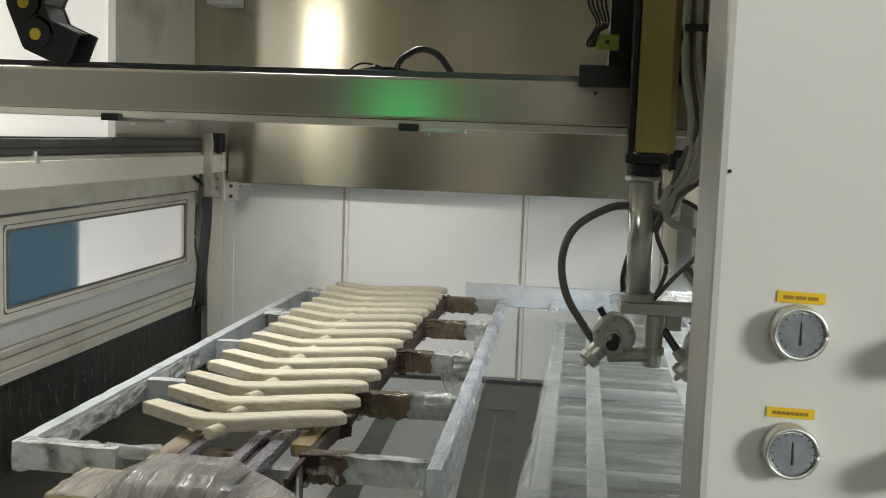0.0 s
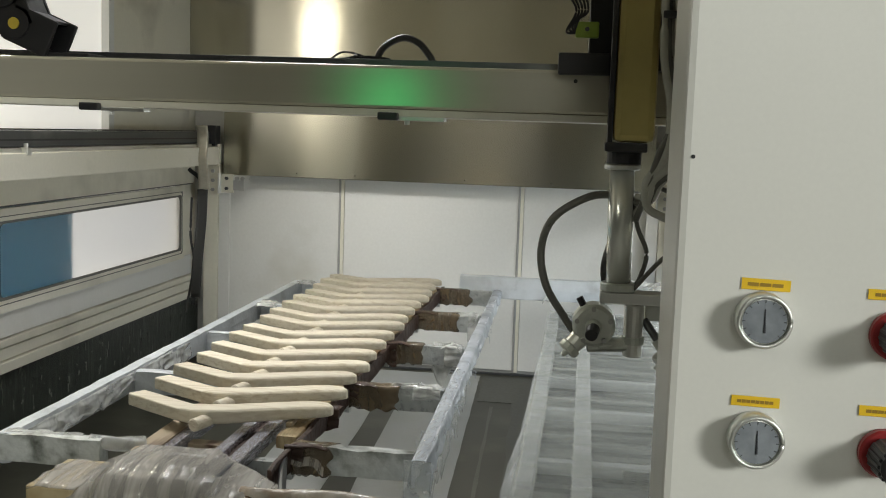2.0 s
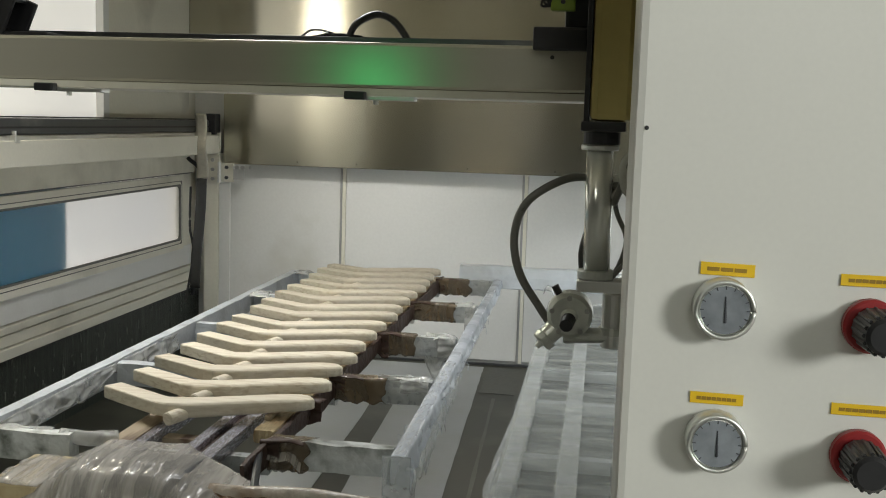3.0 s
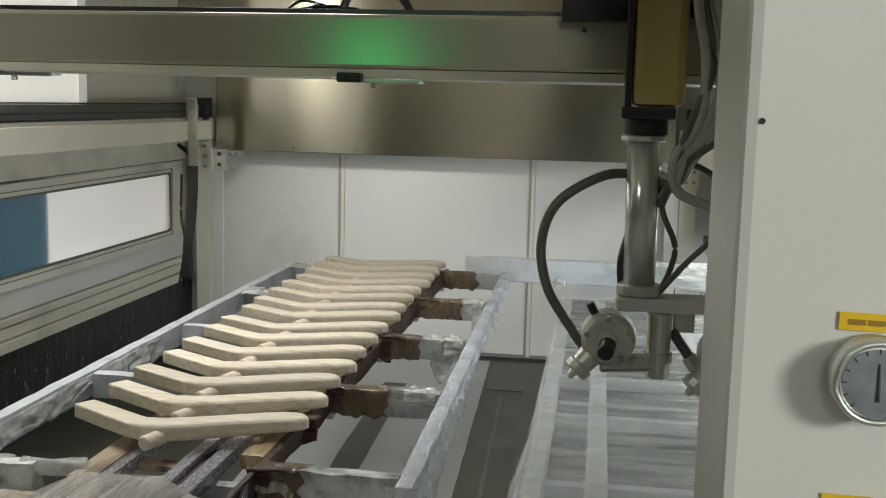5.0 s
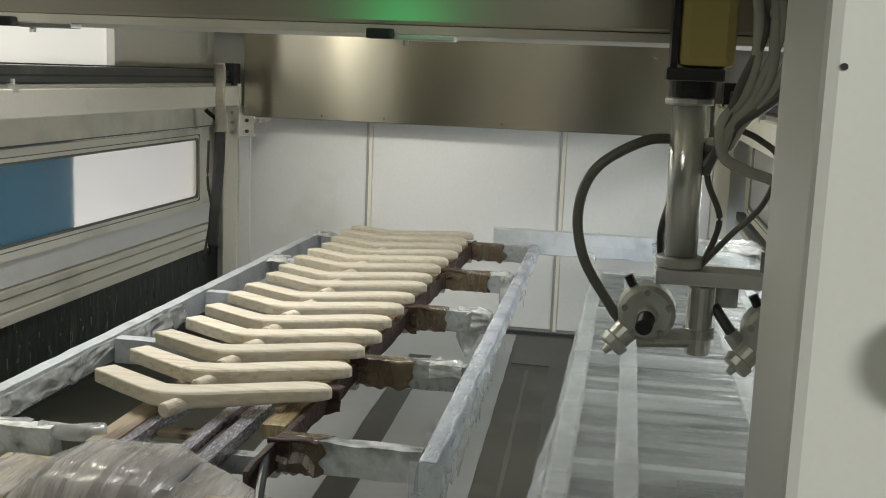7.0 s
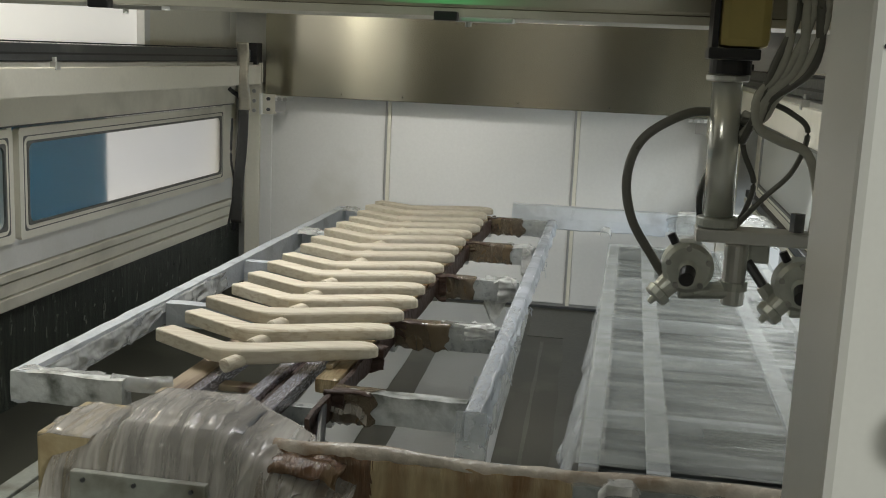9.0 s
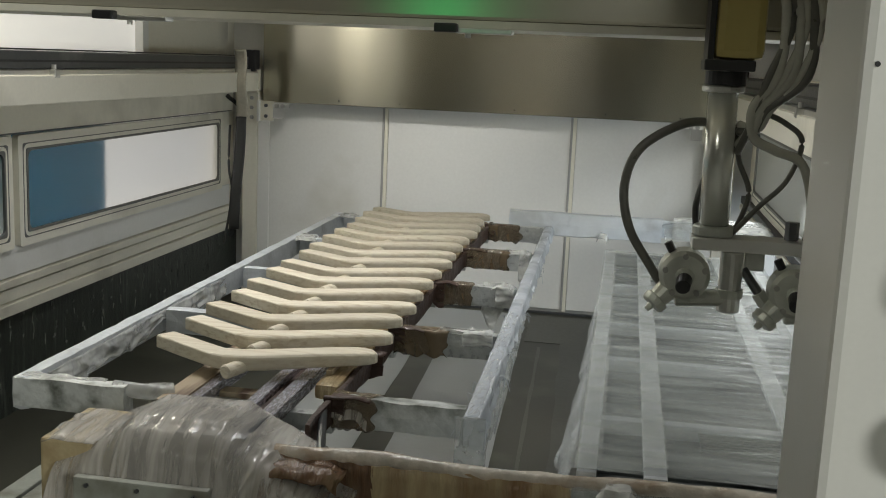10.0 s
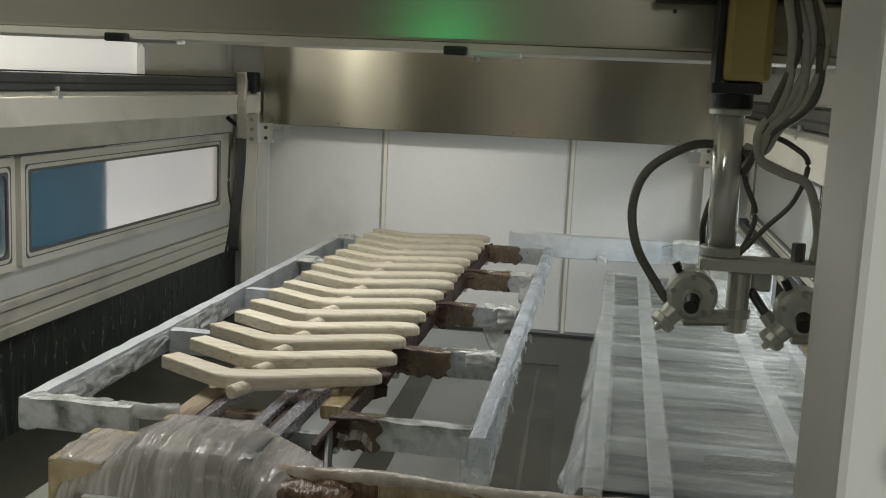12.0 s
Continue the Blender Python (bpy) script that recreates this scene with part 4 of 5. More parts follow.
def drape(x, v):
    """Film over the rounded drive: a flat crown, slack shoulders and a pleated front."""
    left, right = max(0.0, -0.385 - x), max(0.0, x + 0.215)
    top = 0.750 - 0.62 * left + 0.9 * left * left - 0.60 * right + 0.7 * right * right
    q = Vector((x * 12, v * 3, 8))
    edge = max(0.0, 1 - abs(x + 0.30) / 0.20)
    top += 0.004 * noise.noise(q * 1.3)
    slant = 0.35 if x > -0.22 else 0.0
    fan = x + 0.16 * (x + 0.29) * (0.45 - v) + slant * 0.10 * (0.45 - v)
    deep = 0.45 + 1.1 * max(0.0, min(1.0, 0.25 + 2.2 * noise.noise(Vector((x * 7, 3.0, 2))))) + (0.7 if x > -0.20 else 0.0)
    wave = fan * 84 + 5 * noise.noise(Vector((x * 8, v * 0.8, 2)))
    pleat = deep * ((1 - abs(math.sin(wave))) ** 3.5 + 0.2 * (1 - abs(math.sin(wave * 2.3 + 1))) ** 2 - 0.3)
    fold = 0.5 if -0.37 < x < -0.24 else 1.5
    short = 1 - 0.75 * min(1.0, max(0.0, (x + 0.17) / 0.10))
    if v < 0.45:
        k = 1 - v / 0.45
        round_off = 0.045 * (1 - math.sqrt(max(0.0, 1 - (1 - min(1.0, k * 2.2)) ** 2)))
        return Vector((x + (x + 0.29) * 0.10 * k, 2.935 - 0.030 * k + round_off - pleat * (0.0012 + 0.0050 * k) * fold + 0.003 * noise.noise(q * 1.5), top - 0.006 - 0.115 * k * short + 0.004 * k * noise.noise(q * 3)))
    k = (v - 0.45) / 0.55
    top += 0.0026 * pleat * fold * (1 - k) ** 1.3 - 0.02 * max(0, k - 0.88) / 0.12
    top -= 0.010 * max(0.0, 1 - k / 0.2) ** 2
    return Vector((x, 2.980 + 0.175 * k + 0.004 * noise.noise(q + Vector((4, 4, 1))), top))


part("film_cover", sheet(-0.520, 0.035, 0.0, 1.0, 260, 44, drape, 0.0008), M_MOTORFILM, drive, "crumpled translucent film cover", True)
part("loose_film", crumple(-0.06, 2.985, 0.690, 0.15, 0.09, 0.07, 73, 0.0, 0.016), M_BROWN, drive, "bunched brown film", True)

board = thing("stained_board", -0.50, 3.02, 0.0, "yellowed stained box beside the drive unit", "box")
part("box", box(-0.555, -0.455, 2.945, 3.13, 0.58, 0.705, 0.006), M_CARD, board)
part("stand", box(-0.53, -0.48, 3.0, 3.06, 0.0, 0.58, 0.004), M_FRAME, board)
part("film", crumple(-0.498, 3.03, 0.712, 0.105, 0.175, 0.03, 71, 0.0, 0.006), M_MOTORFILM, board, "", True)

clamp = thing("clamp_bar", -0.05, 3.1, 0.66, "dark angled clamp on the table edge", "clamp")
part("arm", cyl((-0.105, 3.26, 0.700), (-0.06, 3.09, 0.675), 0.009, seg=8), M_DARKSTEEL, clamp)
part("foot", box(-0.085, -0.015, 3.07, 3.10, 0.662, 0.672, 0.002), M_BLACK, clamp)

front = thing("front_beam", 0.2, 3.05, 0.0, "front beam covered in brown-stained creased film", "beam")


def apron(u, v):
    q = Vector((u * 20, v * 8, 5))
    fold = 0.010 * math.sin(u * 55 + 4 * noise.noise(q))
    return Vector((u, 3.02 - 0.008 + fold * v + 0.01 * noise.noise(q) - 0.012 * v, 0.692 - 0.36 * v + 0.006 * noise.noise(q * 2)))


part("core", box(-0.165, 1.0, 3.025, 3.085, 0.34, 0.685, 0.006), M_STAIN, front)
part("brown_film", sheet(-0.165, 0.062, 0.0, 1.0, 32, 16, apron), M_BROWN, front, "dark brown-stained creased film", True)
part("tan_film", sheet(0.058, 0.42, 0.0, 1.0, 50, 16, apron), M_TAN, front, "tan-stained creased film", True)
part("clear_film", sheet(0.415, 0.98, 0.0, 1.0, 60, 16, apron), M_SHEET, front, "clear creased film", True)
part("top_tape", tube([(-0.13, 3.03, 0.69), (0.1, 3.035, 0.692), (0.3, 3.03, 0.688), (0.55, 3.04, 0.69), (0.98, 3.04, 0.69)], 0.016, 10, 10, None, 0.4, 3), M_ROLL, front, "twisted film roll along the edge", True)
part("knot", crumple(0.50, 3.01, 0.70, 0.07, 0.06, 0.06, 77), M_CREASED, front, "tied knot of clear film")

floor_rail = thing("floor_rail", -0.85, 3.0, 0.0, "low white steel rail beside the table", "rail")
part("rail", box(-1.105, -1.045, 2.4, 4.10, 0.20, 0.24, 0.004), M_PLATE, floor_rail)
part("inner_rail", box(-1.032, -0.90, 2.4, 4.02, 0.20, 0.24, 0.004), M_PLATE, floor_rail)
part("gap", box(-1.044, -1.033, 2.4, 4.02, 0.20, 0.222), M_BLACK, floor_rail)
part("foot", box(-1.09, -0.92, 2.5, 2.56, 0.0, 0.20, 0.003), M_FRAME, floor_rail)
part("foot", box(-1.09, -0.92, 3.9, 3.96, 0.0, 0.20, 0.003), M_FRAME, floor_rail)

# ---- second table under stretched film ----
tray = thing("slatted_table", 0.70, 4.2, 0.0, "slatted table under stretched clear film", "table")
RX0, RX1, RY0, RY1, RZ = 0.425, 1.00, 3.06, 5.42, 0.705
part("side_rail", box(RX0, RX0 + 0.035, RY0, RY1, RZ - 0.05, RZ, 0.004), M_FRAME, tray)
part("side_rail", box(RX1 - 0.035, RX1, RY0, RY1 + 0.3, RZ - 0.05, RZ, 0.004), M_FRAME, tray)
part("end_rail", box(RX0, RX1, RY1 - 0.035, RY1, RZ - 0.05, RZ - 0.002, 0.004), M_DARKSTEEL, tray)
for x in (0.545, 0.825):
    part("stringer", box(x, x + 0.042, RY0, RY1, RZ - 0.012, RZ - 0.001, 0.002), M_FRAME, tray)
for y in (3.42, 3.90, 4.28, 4.85):
    part("cross_rail", box(RX0 + 0.036, RX1 - 0.036, y - 0.016, y + 0.016, RZ - 0.045, RZ - 0.014, 0.003), M_FRAME, tray)
part("deck", box(RX0 + 0.036, RX1 - 0.036, RY0, RY1 - 0.04, RZ - 0.085, RZ - 0.070), M_DECK, tray, "dull grey deck")
random.seed(33)
ns = 34
for i in range(ns):
    y = RY0 + 0.02 + (RY1 - RY0 - 0.10) * i / (ns - 1)
    part("slat", box(RX0 + 0.036, RX1 - 0.036, y, y + 0.03 + random.uniform(-0.006, 0.012), RZ - 0.066, RZ - 0.050 + random.uniform(0, 0.004)), M_DARKSTEEL if random.random() < 0.32 else M_DECK, tray)
for i in range(9):
    part("grille_bar", box(0.655, 0.90, 3.20 + 0.014 * i, 3.2095 + 0.014 * i, RZ + 0.0005, RZ + 0.0030), M_BLACK, tray, "dark wire of a grille")
for x in (RX0 + 0.01, RX1 - 0.05):
    for y in (RY0 + 0.05, RY1 - 0.1):
        part("leg", box(x, x + 0.04, y, y + 0.04, 0.0, RZ - 0.05, 0.003), M_FRAME, tray)

cover = thing("film_cover", 0.70, 4.2, RZ, "clear wrinkled plastic film stretched over the slatted table", "plastic film")


def taut(x, y):
    q = Vector((x * 5, y * 34, 1))
    z = RZ + 0.006 + 0.0022 * noise.noise(q) + 0.0016 * max(0.0, noise.noise(Vector((x * 6, y * 45, 4)))) ** 2 * 3 + 0.0005 * noise.noise(Vector((x * 30, y * 60, 9)))
    return Vector((x, y, z))


def skirt(u, v):
    q = Vector((u * 9, v * 4, 7))
    near = max(0.0, 1 - (u - RY0) / 0.95)
    return Vector((RX0 - 0.006 - (0.03 + 0.10 * near) * v ** 0.7 * (0.75 + 0.6 * noise.noise(q)) - 0.014 * v * math.sin(u * 30 + 3 * noise.noise(q)), u, RZ + 0.006 - (0.22 + 0.30 * near) * v))


part("top_sheet", sheet(RX0 - 0.006, RX1 + 0.006, RY0, RY1, 40, 300, taut), M_SHEET, cover, "", True)
part("skirt", sheet(RY0, 4.45, 0.0, 1.0, 110, 18, skirt), M_VEIL, cover, "hanging edge of clear film", True)
for x in (RX0 - 0.002, 0.542, 0.822):
    part("tape", box(x, x + 0.046, RY0 + 0.02, RY1 - 0.03, RZ + 0.0125, RZ + 0.0135), M_TAPE, cover, "pale strip along the film")

for y in (3.90, 4.28):
    part("tape", box(RX0 + 0.05, RX1 - 0.02, y - 0.012, y + 0.012, RZ + 0.0145, RZ + 0.0155), M_TAPE, cover, "pale strip across the film")

bundle = thing("film_bundle", 0.85, 5.7, RZ, "heap of crumpled clear film at the table end", "plastic film")
part("film", crumple(0.86, 5.72, 0.775, 0.42, 0.50, 0.10, 81, -0.02), M_SHEET, bundle, "", True)
part("film", crumple(0.98, 5.86, 0.79, 0.26, 0.30, 0.12, 83), M_CREASED, bundle, "", True)

rear = thing("rear_beam", 0.35, 5.95, 0.0, "white film-wrapped beam behind the two tables", "beam")
part("beam", rough_bar(-0.02, 0.655, 5.93, 5.99, 0.675, 0.772, 0.05, 0.003, 90), M_WRAP, rear)
part("beam_right", rough_bar(0.70, 1.08, 5.95, 6.00, 0.685, 0.775, 0.05, 0.005, 93), M_CREASED, rear, "end of the beam in loose film")
part("core", box(0.60, 1.08, 5.96, 5.99, 0.69, 0.765, 0.003), M_FRAME, rear)
part("corner_tie", crumple(0.40, 5.905, 0.70, 0.05, 0.05, 0.10, 97), M_CREASED, rear, "torn film at the beam", True)
part("leg", box(1.03, 1.07, 5.955, 5.99, 0.0, 0.684, 0.003), M_FRAME, rear)

# ---- gantry with the spray guns ----
gantry = thing("gantry", -0.3, 2.98, 1.47, "aluminium gantry beam across the booth", "gantry")
part("beam", box(-1.60, 0.99, 2.88, 3.06, 1.484, 1.562, 0.006), M_BEAM, gantry)
part("lower_flange", box(-1.60, 0.99, 2.876, 3.065, 1.4715, 1.4837, 0.001), M_CREAM, gantry, "bright lower flange")
part("tray", box(-1.55, 0.95, 3.075, 3.15, 1.540, 1.580, 0.004), M_DARKSTEEL, gantry, "dark cable tray")
part("tray_lip", box(-1.55, 0.95, 3.066, 3.074, 1.563, 1.584, 0.001), M_DARKSTEEL, gantry)
for x in (-1.62, 0.98):
    part("carriage", box(x - 0.06, x + 0.06, 2.86, 3.14, 1.402, 1.470, 0.006), M_DARKSTEEL, gantry, "dark sliding carriage")
    part("carriage_plate", box(x - 0.05, x + 0.05, 2.865, 3.08, 1.5625, 1.66, 0.004), M_BEAM, gantry)
for x in (-0.374, 0.187):
    s = part("sensor", box(x - 0.018, x + 0.018, 2.852, 2.8715, 1.464, 1.478, 0.003), M_BLACK, gantry, "black sensor under the beam")
    part("sensor_arm", box(x + 0.010, x + 0.10, 2.873, 2.905, 1.464, 1.4715, 0.002), M_ALU, s)
    part("sensor_screw", cyl((x + 0.03, 2.89, 1.464), (x + 0.03, 2.89, 1.457), 0.005, seg=8), M_ALU, s)
part("hole", cyl((0.516, 2.8795, 1.543), (0.516, 2.879, 1.543), 0.0035, seg=12), M_BLACK, gantry)

loop = thing("beam_cable", 0.15, 3.11, 1.60, "dark cable looping over the beam with loose wires", "cable")
part("cable", tube([(0.115, 3.10, 1.582), (0.130, 3.10, 1.610), (0.165, 3.11, 1.630), (0.20, 3.10, 1.620), (0.222, 3.10, 1.596), (0.23, 3.10, 1.582)], 0.007, 8), M_HOSEDARK, loop)
random.seed(5)
for i in range(6):
    a = 0.02 + 0.012 * i
    part("wire", tube([(a, 3.10, 1.583), (a + 0.01 + 0.03 * random.random(), 3.085, 1.588 + 0.012 * random.random()), (a + 0.03 + 0.03 * random.random(), 3.105, 1.586 + 0.010 * random.random()), (a + 0.06 + 0.02 * random.random(), 3.10, 1.583)], 0.0022, 6), M_BLACK, loop)

chain = thing("cable_chain", -0.45, 3.0, 1.57, "black jointed cable chain curving up from the beam", "cable chain")
CR, CX, CZ = 0.085, -0.510, 1.602
path = [(CX, CZ)]
path += [(CX - CR * math.sin(a), CZ + CR - CR * math.cos(a)) for a in [math.pi * k / 4 for k in range(1, 5)]]
path += [(CX + 0.065 * i, CZ + 2 * CR) for i in range(1, 17)]
for i in range(len(path) - 1):
    (xa, za), (xb, zb) = path[i], path[i + 1]
    ang = math.atan2(zb - za, xb - xa)
    ln = math.hypot(xb - xa, zb - za)
    to = Matrix.Translation(((xa + xb) / 2, 2.995, (za + zb) / 2)) @ Matrix.Rotation(-ang, 4, "Y")
    bm = bmesh.new()
    for y in (-0.045, 0.035):
        box(-ln * 0.72, ln * 0.72, y, y + 0.010, -0.037, 0.037, 0.003, bm)
    box(-ln * 0.45, ln * 0.45, -0.035, 0.035, -0.035, -0.029, 0.0, bm)
    box(-ln * 0.30, ln * 0.30, -0.035, 0.035, 0.028, 0.034, 0.0, bm)
    bmesh.ops.transform(bm, verts=bm.verts, matrix=to)
    link = part("link", bm, M_BLACK, chain)
    part("rib", cyl(to @ Vector((ln * 0.5, -0.048, 0)), to @ Vector((ln * 0.5, 0.048, 0)), 0.030, seg=14), M_BLACK, link)
    if i <= 3:
        c = to @ Vector((ln * 0.5, -0.0485, 0))
        part("marker", cyl(c, c + Vector((0, -0.002, 0)), 0.0115, seg=14), M_YDOT, link, "yellow dot")
part("end_bracket", box(CX - 0.02, CX + 0.085, 2.960, 3.04, 1.5635, 1.574, 0.003), M_BLACK, chain, "black end bracket")

gun = thing("spray_gun", 0.61, 2.80, 1.05, "twin spray gun unit on a steel lifting rod", "spray gun")
part("actuator", box(0.583, 0.651, 2.765, 2.835, 1.440, 2.05, 0.012), M_GOLD, gun, "olive anodised lifting cylinder")
part("actuator_plate", box(0.574, 0.5825, 2.77, 2.86, 1.43, 2.05, 0.001), M_BLACK, gun)
part("collar", box(0.570, 0.640, 2.762, 2.838, 1.424, 1.4395, 0.003), M_BLACK, gun, "black collar")
part("collar_lower", cyl((0.604, 2.80, 1.4235), (0.604, 2.80, 1.404), 0.029, seg=24), M_BLACK, gun)
part("gland", cyl((0.602, 2.80, 1.4035), (0.602, 2.80, 1.394), 0.030, seg=24, bevel=0.002), M_CHROME, gun)
part("rod", cyl((0.602, 2.80, 1.393), (0.605, 2.80, 1.203), 0.0215, seg=28), M_ROD, gun, "satin steel rod", True)
part("flange", cyl((0.605, 2.80, 1.2025), (0.605, 2.80, 1.188), 0.030, seg=24, bevel=0.002), M_CAST, gun)
part("cross_plate", box(0.575, 0.775, 2.775, 2.825, 1.168, 1.1875, 0.003), M_ALU, gun, "flat mounting plate")
part("stub", cyl((0.634, 2.79, 1.1675), (0.634, 2.79, 1.078), 0.0165, seg=18, bevel=0.002), M_ALU, gun)
part("stub_ring", cyl((0.634, 2.79, 1.112), (0.634, 2.79, 1.100), 0.020, seg=18), M_CAST, gun)


def spray_gun(cx, cz, lean):
    """The round cast body, its knob, cap and nozzle; lean turns it in the picture's plane."""
    top = part("gun_body", cyl((cx, 2.750, cz), (cx, 2.795, cz), 0.036, 0.037, 28, 0.006), M_CAST, gun, "cast round spray gun body")
    part("arm", cyl((cx - 0.01, 2.782, cz - 0.040), (cx + 0.060, 2.788, cz - 0.034), 0.011, 0.013, 14, 0.002), M_CAST, top)
    part("boss", cyl((cx, 2.750, cz), (cx - 0.001, 2.738, cz - 0.003), 0.014, 0.013, 16, 0.002), M_CAST, top)
    part("knob", cyl((cx - 0.001, 2.738, cz - 0.003), (cx - 0.004, 2.712, cz - 0.009), 0.0115, 0.0105, 14, 0.001), M_BLACK, top, "black adjusting knob")
    for k in range(5):
        a = radians(72 * k + 20)
        part("screw", cyl((cx + 0.029 * math.cos(a), 2.752, cz + 0.029 * math.sin(a)), (cx + 0.029 * math.cos(a), 2.743, cz + 0.029 * math.sin(a)), 0.0042, seg=8), M_JOINT, top)
    d = Vector((math.sin(lean), -0.25, -math.cos(lean))).normalized()
    p = Vector((cx, 2.775, cz)) + d * 0.030
    part("neck", cyl(p, p + d * 0.022, 0.017, 0.015, 16), M_CAST, top)
    part("cap", cyl(p + d * 0.022, p + d * 0.036, 0.019, 0.018, 12, 0.002), M_CAST, top, "knurled nozzle cap")
    part("nozzle", cyl(p + d * 0.036, p + d * 0.046, 0.006, 0.004, 10), M_CAST, top)
    part("lever", cyl((cx + 0.01, 2.775, cz - 0.034), (cx + 0.045, 2.785, cz - 0.034), 0.008, seg=10), M_CAST, top)
    s = Vector((cx - 0.018, 2.775, cz + 0.030))
    part("valve", cyl(s, s + Vector((-0.008, 0, 0.014)), 0.006, seg=8), M_BLACK, top)
    return top


spray_gun(0.567, 1.133, -0.75)
spray_gun(0.722, 1.118, -0.75)
part("fitting", cyl((0.652, 2.80, 1.140), (0.676, 2.785, 1.108), 0.007, seg=10), M_DARKSTEEL, gun, "dark hose fitting")
part("fitting_nut", cyl((0.674, 2.785, 1.110), (0.686, 2.784, 1.094), 0.011, seg=6), M_CAST, gun)
part("valve_block", box(0.652, 0.682, 2.800, 2.825, 1.138, 1.1665, 0.004), M_CAST, gun)
part("top_bolt", cyl((0.715, 2.80, 1.188), (0.715, 2.80, 1.214), 0.010, seg=6), M_DARKSTEEL, gun)

hoses = thing("hose_bundle", 0.66, 2.78, 1.2, "grey and clear hoses looping round the lifting rod", "hoses")
part("loop_hose", tube([(0.600, 2.815, 1.350), (0.55, 2.79, 1.347), (0.492, 2.78, 1.31), (0.473, 2.775, 1.255), (0.484, 2.77, 1.195), (0.518, 2.775, 1.140), (0.533, 2.78, 1.118)], 0.0068, 10, 10), M_HOSE, hoses, "grey air hose", True)
part("dark_hose", tube([(0.618, 2.83, 1.33), (0.594, 2.84, 1.28), (0.580, 2.83, 1.23), (0.582, 2.83, 1.19)], 0.005, 8, 8), M_HOSEDARK, hoses, "", True)
part("thin_hose", tube([(0.625, 2.80, 1.35), (0.632, 2.80, 1.30), (0.650, 2.80, 1.255), (0.642, 2.80, 1.215), (0.628, 2.80, 1.188)], 0.004, 8, 8), M_HOSE, hoses, "", True)
part("thin_hose", tube([(0.628, 2.79, 1.19), (0.665, 2.79, 1.235), (0.700, 2.79, 1.275), (0.715, 2.79, 1.33), (0.690, 2.79, 1.355), (0.655, 2.79, 1.37)], 0.004, 8, 8), M_HOSE, hoses, "", True)
random.seed(12)
for i in range(6):
    o = 0.007 * i
    part("hose", tube([(0.662 + o * 0.8, 2.745 + 0.008 * (i % 3), 1.95), (0.655 + o, 2.742 + 0.008 * (i % 3), 1.62), (0.672 + o * 1.3, 2.745, 1.50), (0.668 + o * 1.4 - 0.02 * (i % 2), 2.75, 1.42), (0.640 + o * 0.7, 2.755, 1.375)]
        + ([(0.645, 2.76, 1.335), (0.675, 2.76, 1.318), (0.715, 2.77, 1.30), (0.735, 2.78, 1.24), (0.735, 2.79, 1.19)] if i in (0, 3) else [(0.636 + o * 0.4, 2.77, 1.345), (0.628, 2.795, 1.30 + 0.01 * i)]),
        0.0058 if i % 2 else 0.0068, 8, 8), M_CLEARHOSE if i % 3 != 1 else M_HOSE, hoses, "clear hose" if i % 3 != 1 else "", True)
part("hose_clip", box(0.652, 0.705, 2.735, 2.775, 1.640, 1.652, 0.002), M_BLACK, hoses, "black hose clip")

drive_head = thing("gantry_drive", 0.55, 2.87, 1.57, "black drive carriage with a green terminal and loose wires", "machine")
part("body", box(0.535, 0.78, 2.862, 2.95, 1.5635, 2.02, 0.006), M_BLACK, drive_head)
part("foot", box(0.485, 0.575, 2.842, 2.861, 1.552, 1.590, 0.004), M_BLACK, drive_head)
part("terminal", box(0.512, 0.552, 2.835, 2.8535, 1.615, 1.642, 0.003), M_GREEN, drive_head, "green terminal block")
part("terminal_hole", cyl((0.532, 2.834, 1.629), (0.532, 2.8345, 1.629), 0.004, seg=8), M_BLACK, drive_head)
for i in range(5):
    o = 0.005 * i
    part("wire", tube([(0.500 + o, 2.84, 1.78), (0.495 + o * 1.5, 2.835, 1.70), (0.512 + o, 2.835, 1.66), (0.497 + o, 2.836, 1.625 + o), (0.512, 2.838, 1.622)], 0.0022, 6), M_BLACK, drive_head)

# ---- control cabinet ----
cab = thing("control_cabinet", 0.95, 2.13, 0.0, "white painted control cabinet with gauges and knobs", "cabinet")
CF = 2.025
part("body", box(0.632, 1.45, CF, 2.202, 0.0, 2.25, 0.008), M_CABINET, cab)
part("plug", cyl((0.6425, CF - 0.0005, 1.433), (0.6425, CF - 0.001, 1.433), 0.0020, seg=10), M_BLACK, cab)


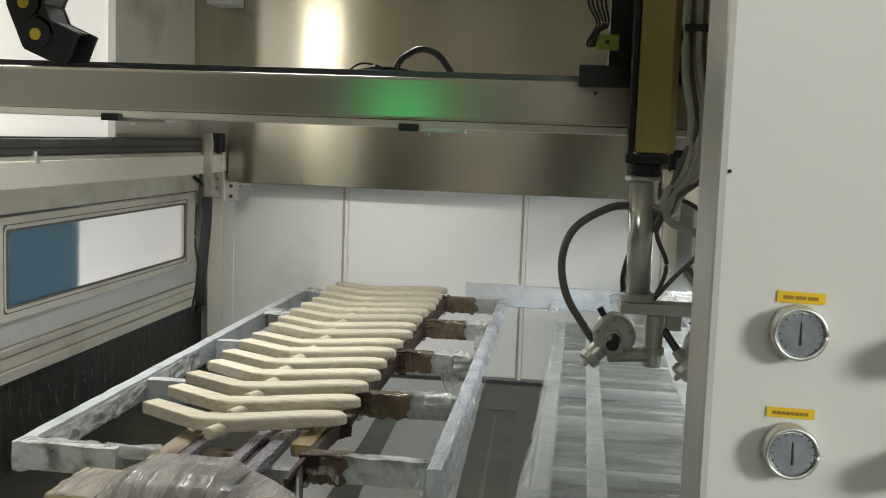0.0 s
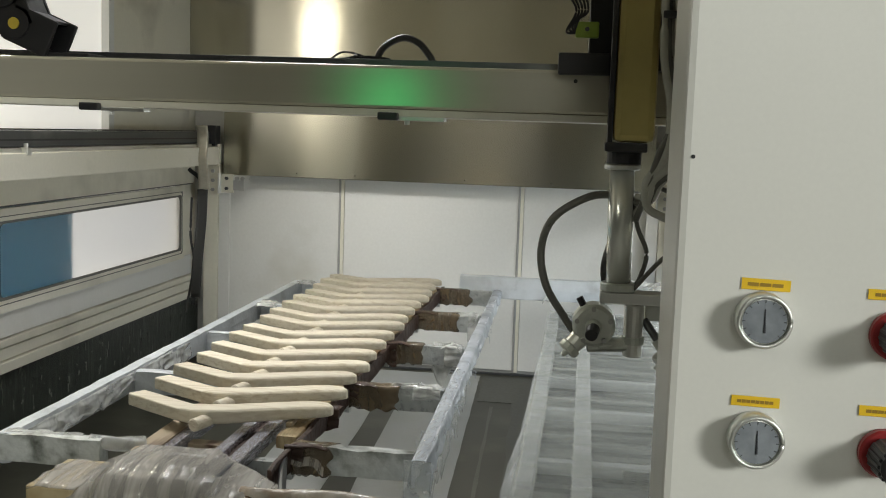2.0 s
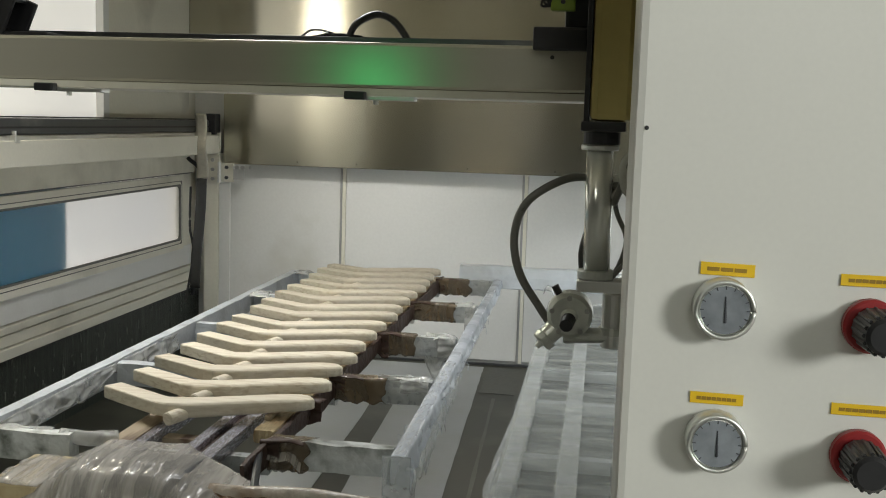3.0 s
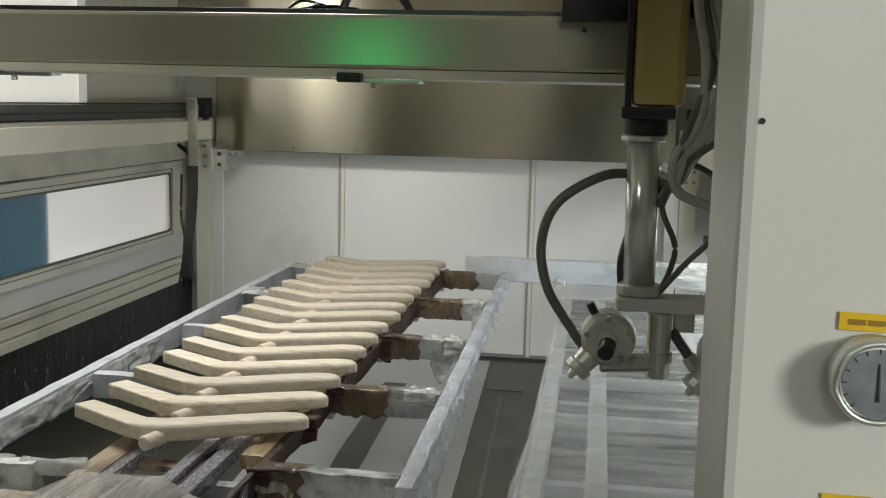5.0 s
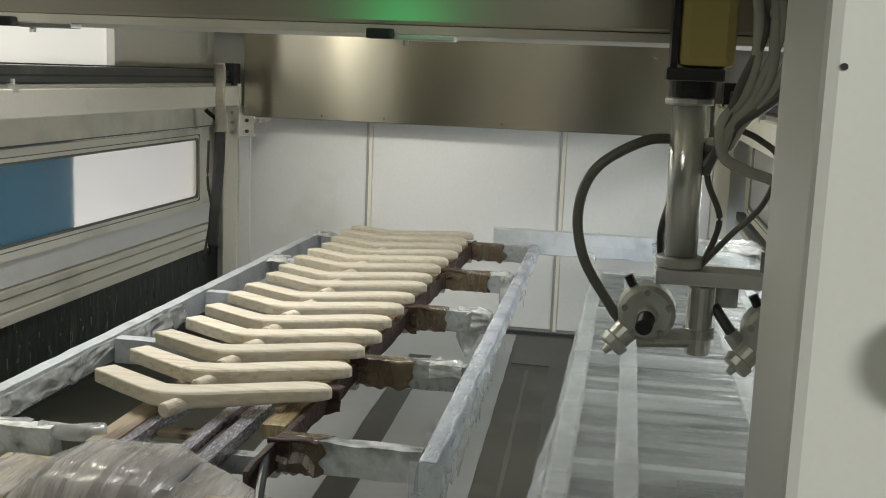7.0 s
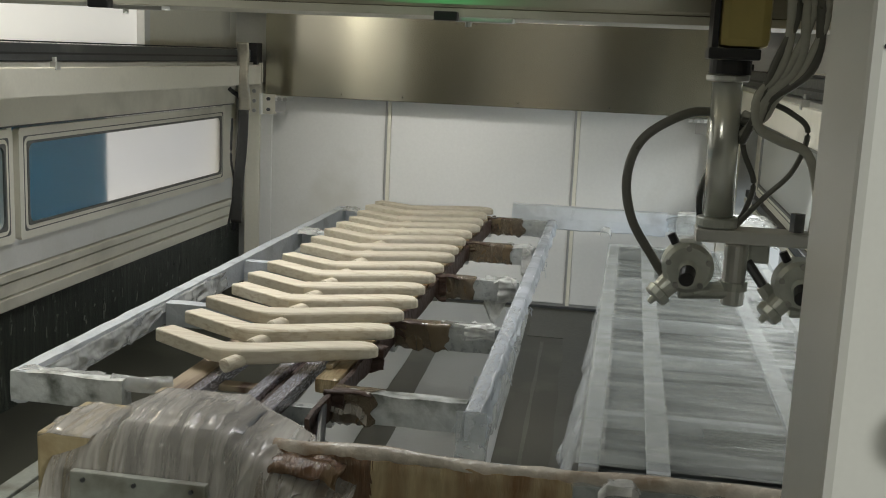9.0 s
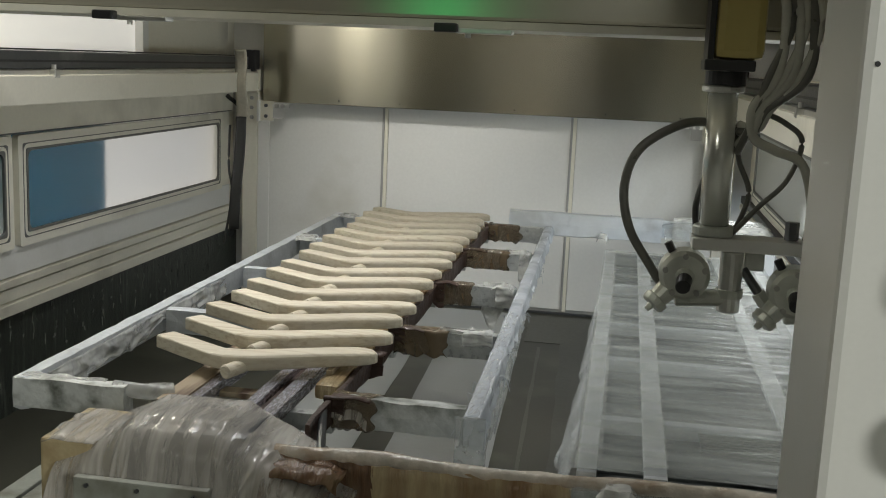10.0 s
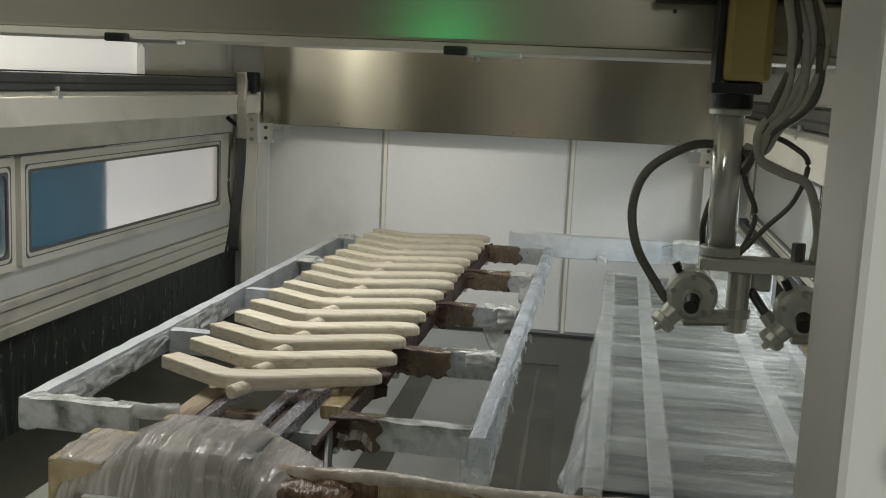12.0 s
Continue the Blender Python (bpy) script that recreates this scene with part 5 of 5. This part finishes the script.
def gauge(cx, cz):
    g = part("gauge", cyl((cx, CF - 0.0005, cz), (cx, CF - 0.022, cz), 0.0262, 0.0262, 36, 0.0025), M_CHROME, cab, "round pressure gauge with a steel rim", True)
    part("dial", cyl((cx, CF - 0.0225, cz), (cx, CF - 0.0232, cz), 0.0208, seg=32), M_DIAL, g, "pale dial")
    bm = cyl((cx + 0.0006, CF - 0.0236, cz - 0.011), (cx, CF - 0.0236, cz + 0.012), 0.0013, 0.0005, 8)
    part("needle", bm, M_TICK, g)
    for k in range(13):
        a = radians(225 - 22.5 * k)
        p = Vector((cx + 0.018 * math.cos(a), CF - 0.0234, cz + 0.018 * math.sin(a)))
        part("tick", cyl(p, p + Vector((0.003 * math.cos(a), 0, 0.003 * math.sin(a))), 0.0005, seg=5), M_TICK, g)
    rim = bmesh.new()
    ring = [(cx + 0.0242 * math.cos(2 * math.pi * k / 32), CF - 0.023, cz + 0.0242 * math.sin(2 * math.pi * k / 32)) for k in range(33)]
    part("rim", tube(ring, 0.0022, 8, 0, rim), M_CHROME, g, "polished rim", True)


def label(cx, cz, w, h, tilt, bars):
    turn = Matrix.Rotation(radians(tilt), 3, "Y")
    bm = box(cx - w / 2, cx + w / 2, CF - 0.0018, CF - 0.0006, cz - h / 2, cz + h / 2)
    bmesh.ops.rotate(bm, verts=bm.verts, cent=(cx, CF, cz), matrix=turn)
    lb = part("label", bm, M_YELLOW, cab, "yellow label strip")
    x = cx - w * 0.5 + w * 0.12
    for k in range(bars):
        bw = w * 0.76 / bars
        bm = box(x, x + bw * 0.88, CF - 0.0024, CF - 0.002, cz - h * 0.17, cz + h * 0.14)
        bmesh.ops.rotate(bm, verts=bm.verts, cent=(cx, CF, cz), matrix=turn)
        part("bar", bm, M_INK, lb)
        x += bw
    return lb


def regulator(cx, cz):
    k = part("regulator", cyl((cx, CF - 0.0005, cz), (cx, CF - 0.012, cz), 0.0235, 0.0235, 32, 0.002), M_RED, cab, "red ring of the regulator")
    part("cap", cyl((cx, CF - 0.0125, cz), (cx, CF - 0.060, cz), 0.0175, 0.0155, 24, 0.003), M_BLACK, k, "black ribbed knob")
    for j in range(16):
        a = 2 * math.pi * j / 16
        c = Vector((cx + 0.0172 * math.cos(a), CF - 0.018, cz + 0.0172 * math.sin(a)))
        part("rib", cyl(c, c + Vector((-0.001 * math.cos(a), -0.036, -0.001 * math.sin(a))), 0.0018, seg=6), M_BLACK, k)


gauge(0.7158, 1.280)
gauge(0.7160, 1.1620)
label(0.7185, 1.3125, 0.046, 0.011, 1.5, 3)
label(0.7158, 1.197, 0.046, 0.010, 1.0, 8)
regulator(0.8395, 1.2705)
regulator(0.8375, 1.1555)
label(0.8395, 1.3085, 0.052, 0.010, 0.6, 7)
label(0.8395, 1.195, 0.052, 0.010, 0.6, 7)
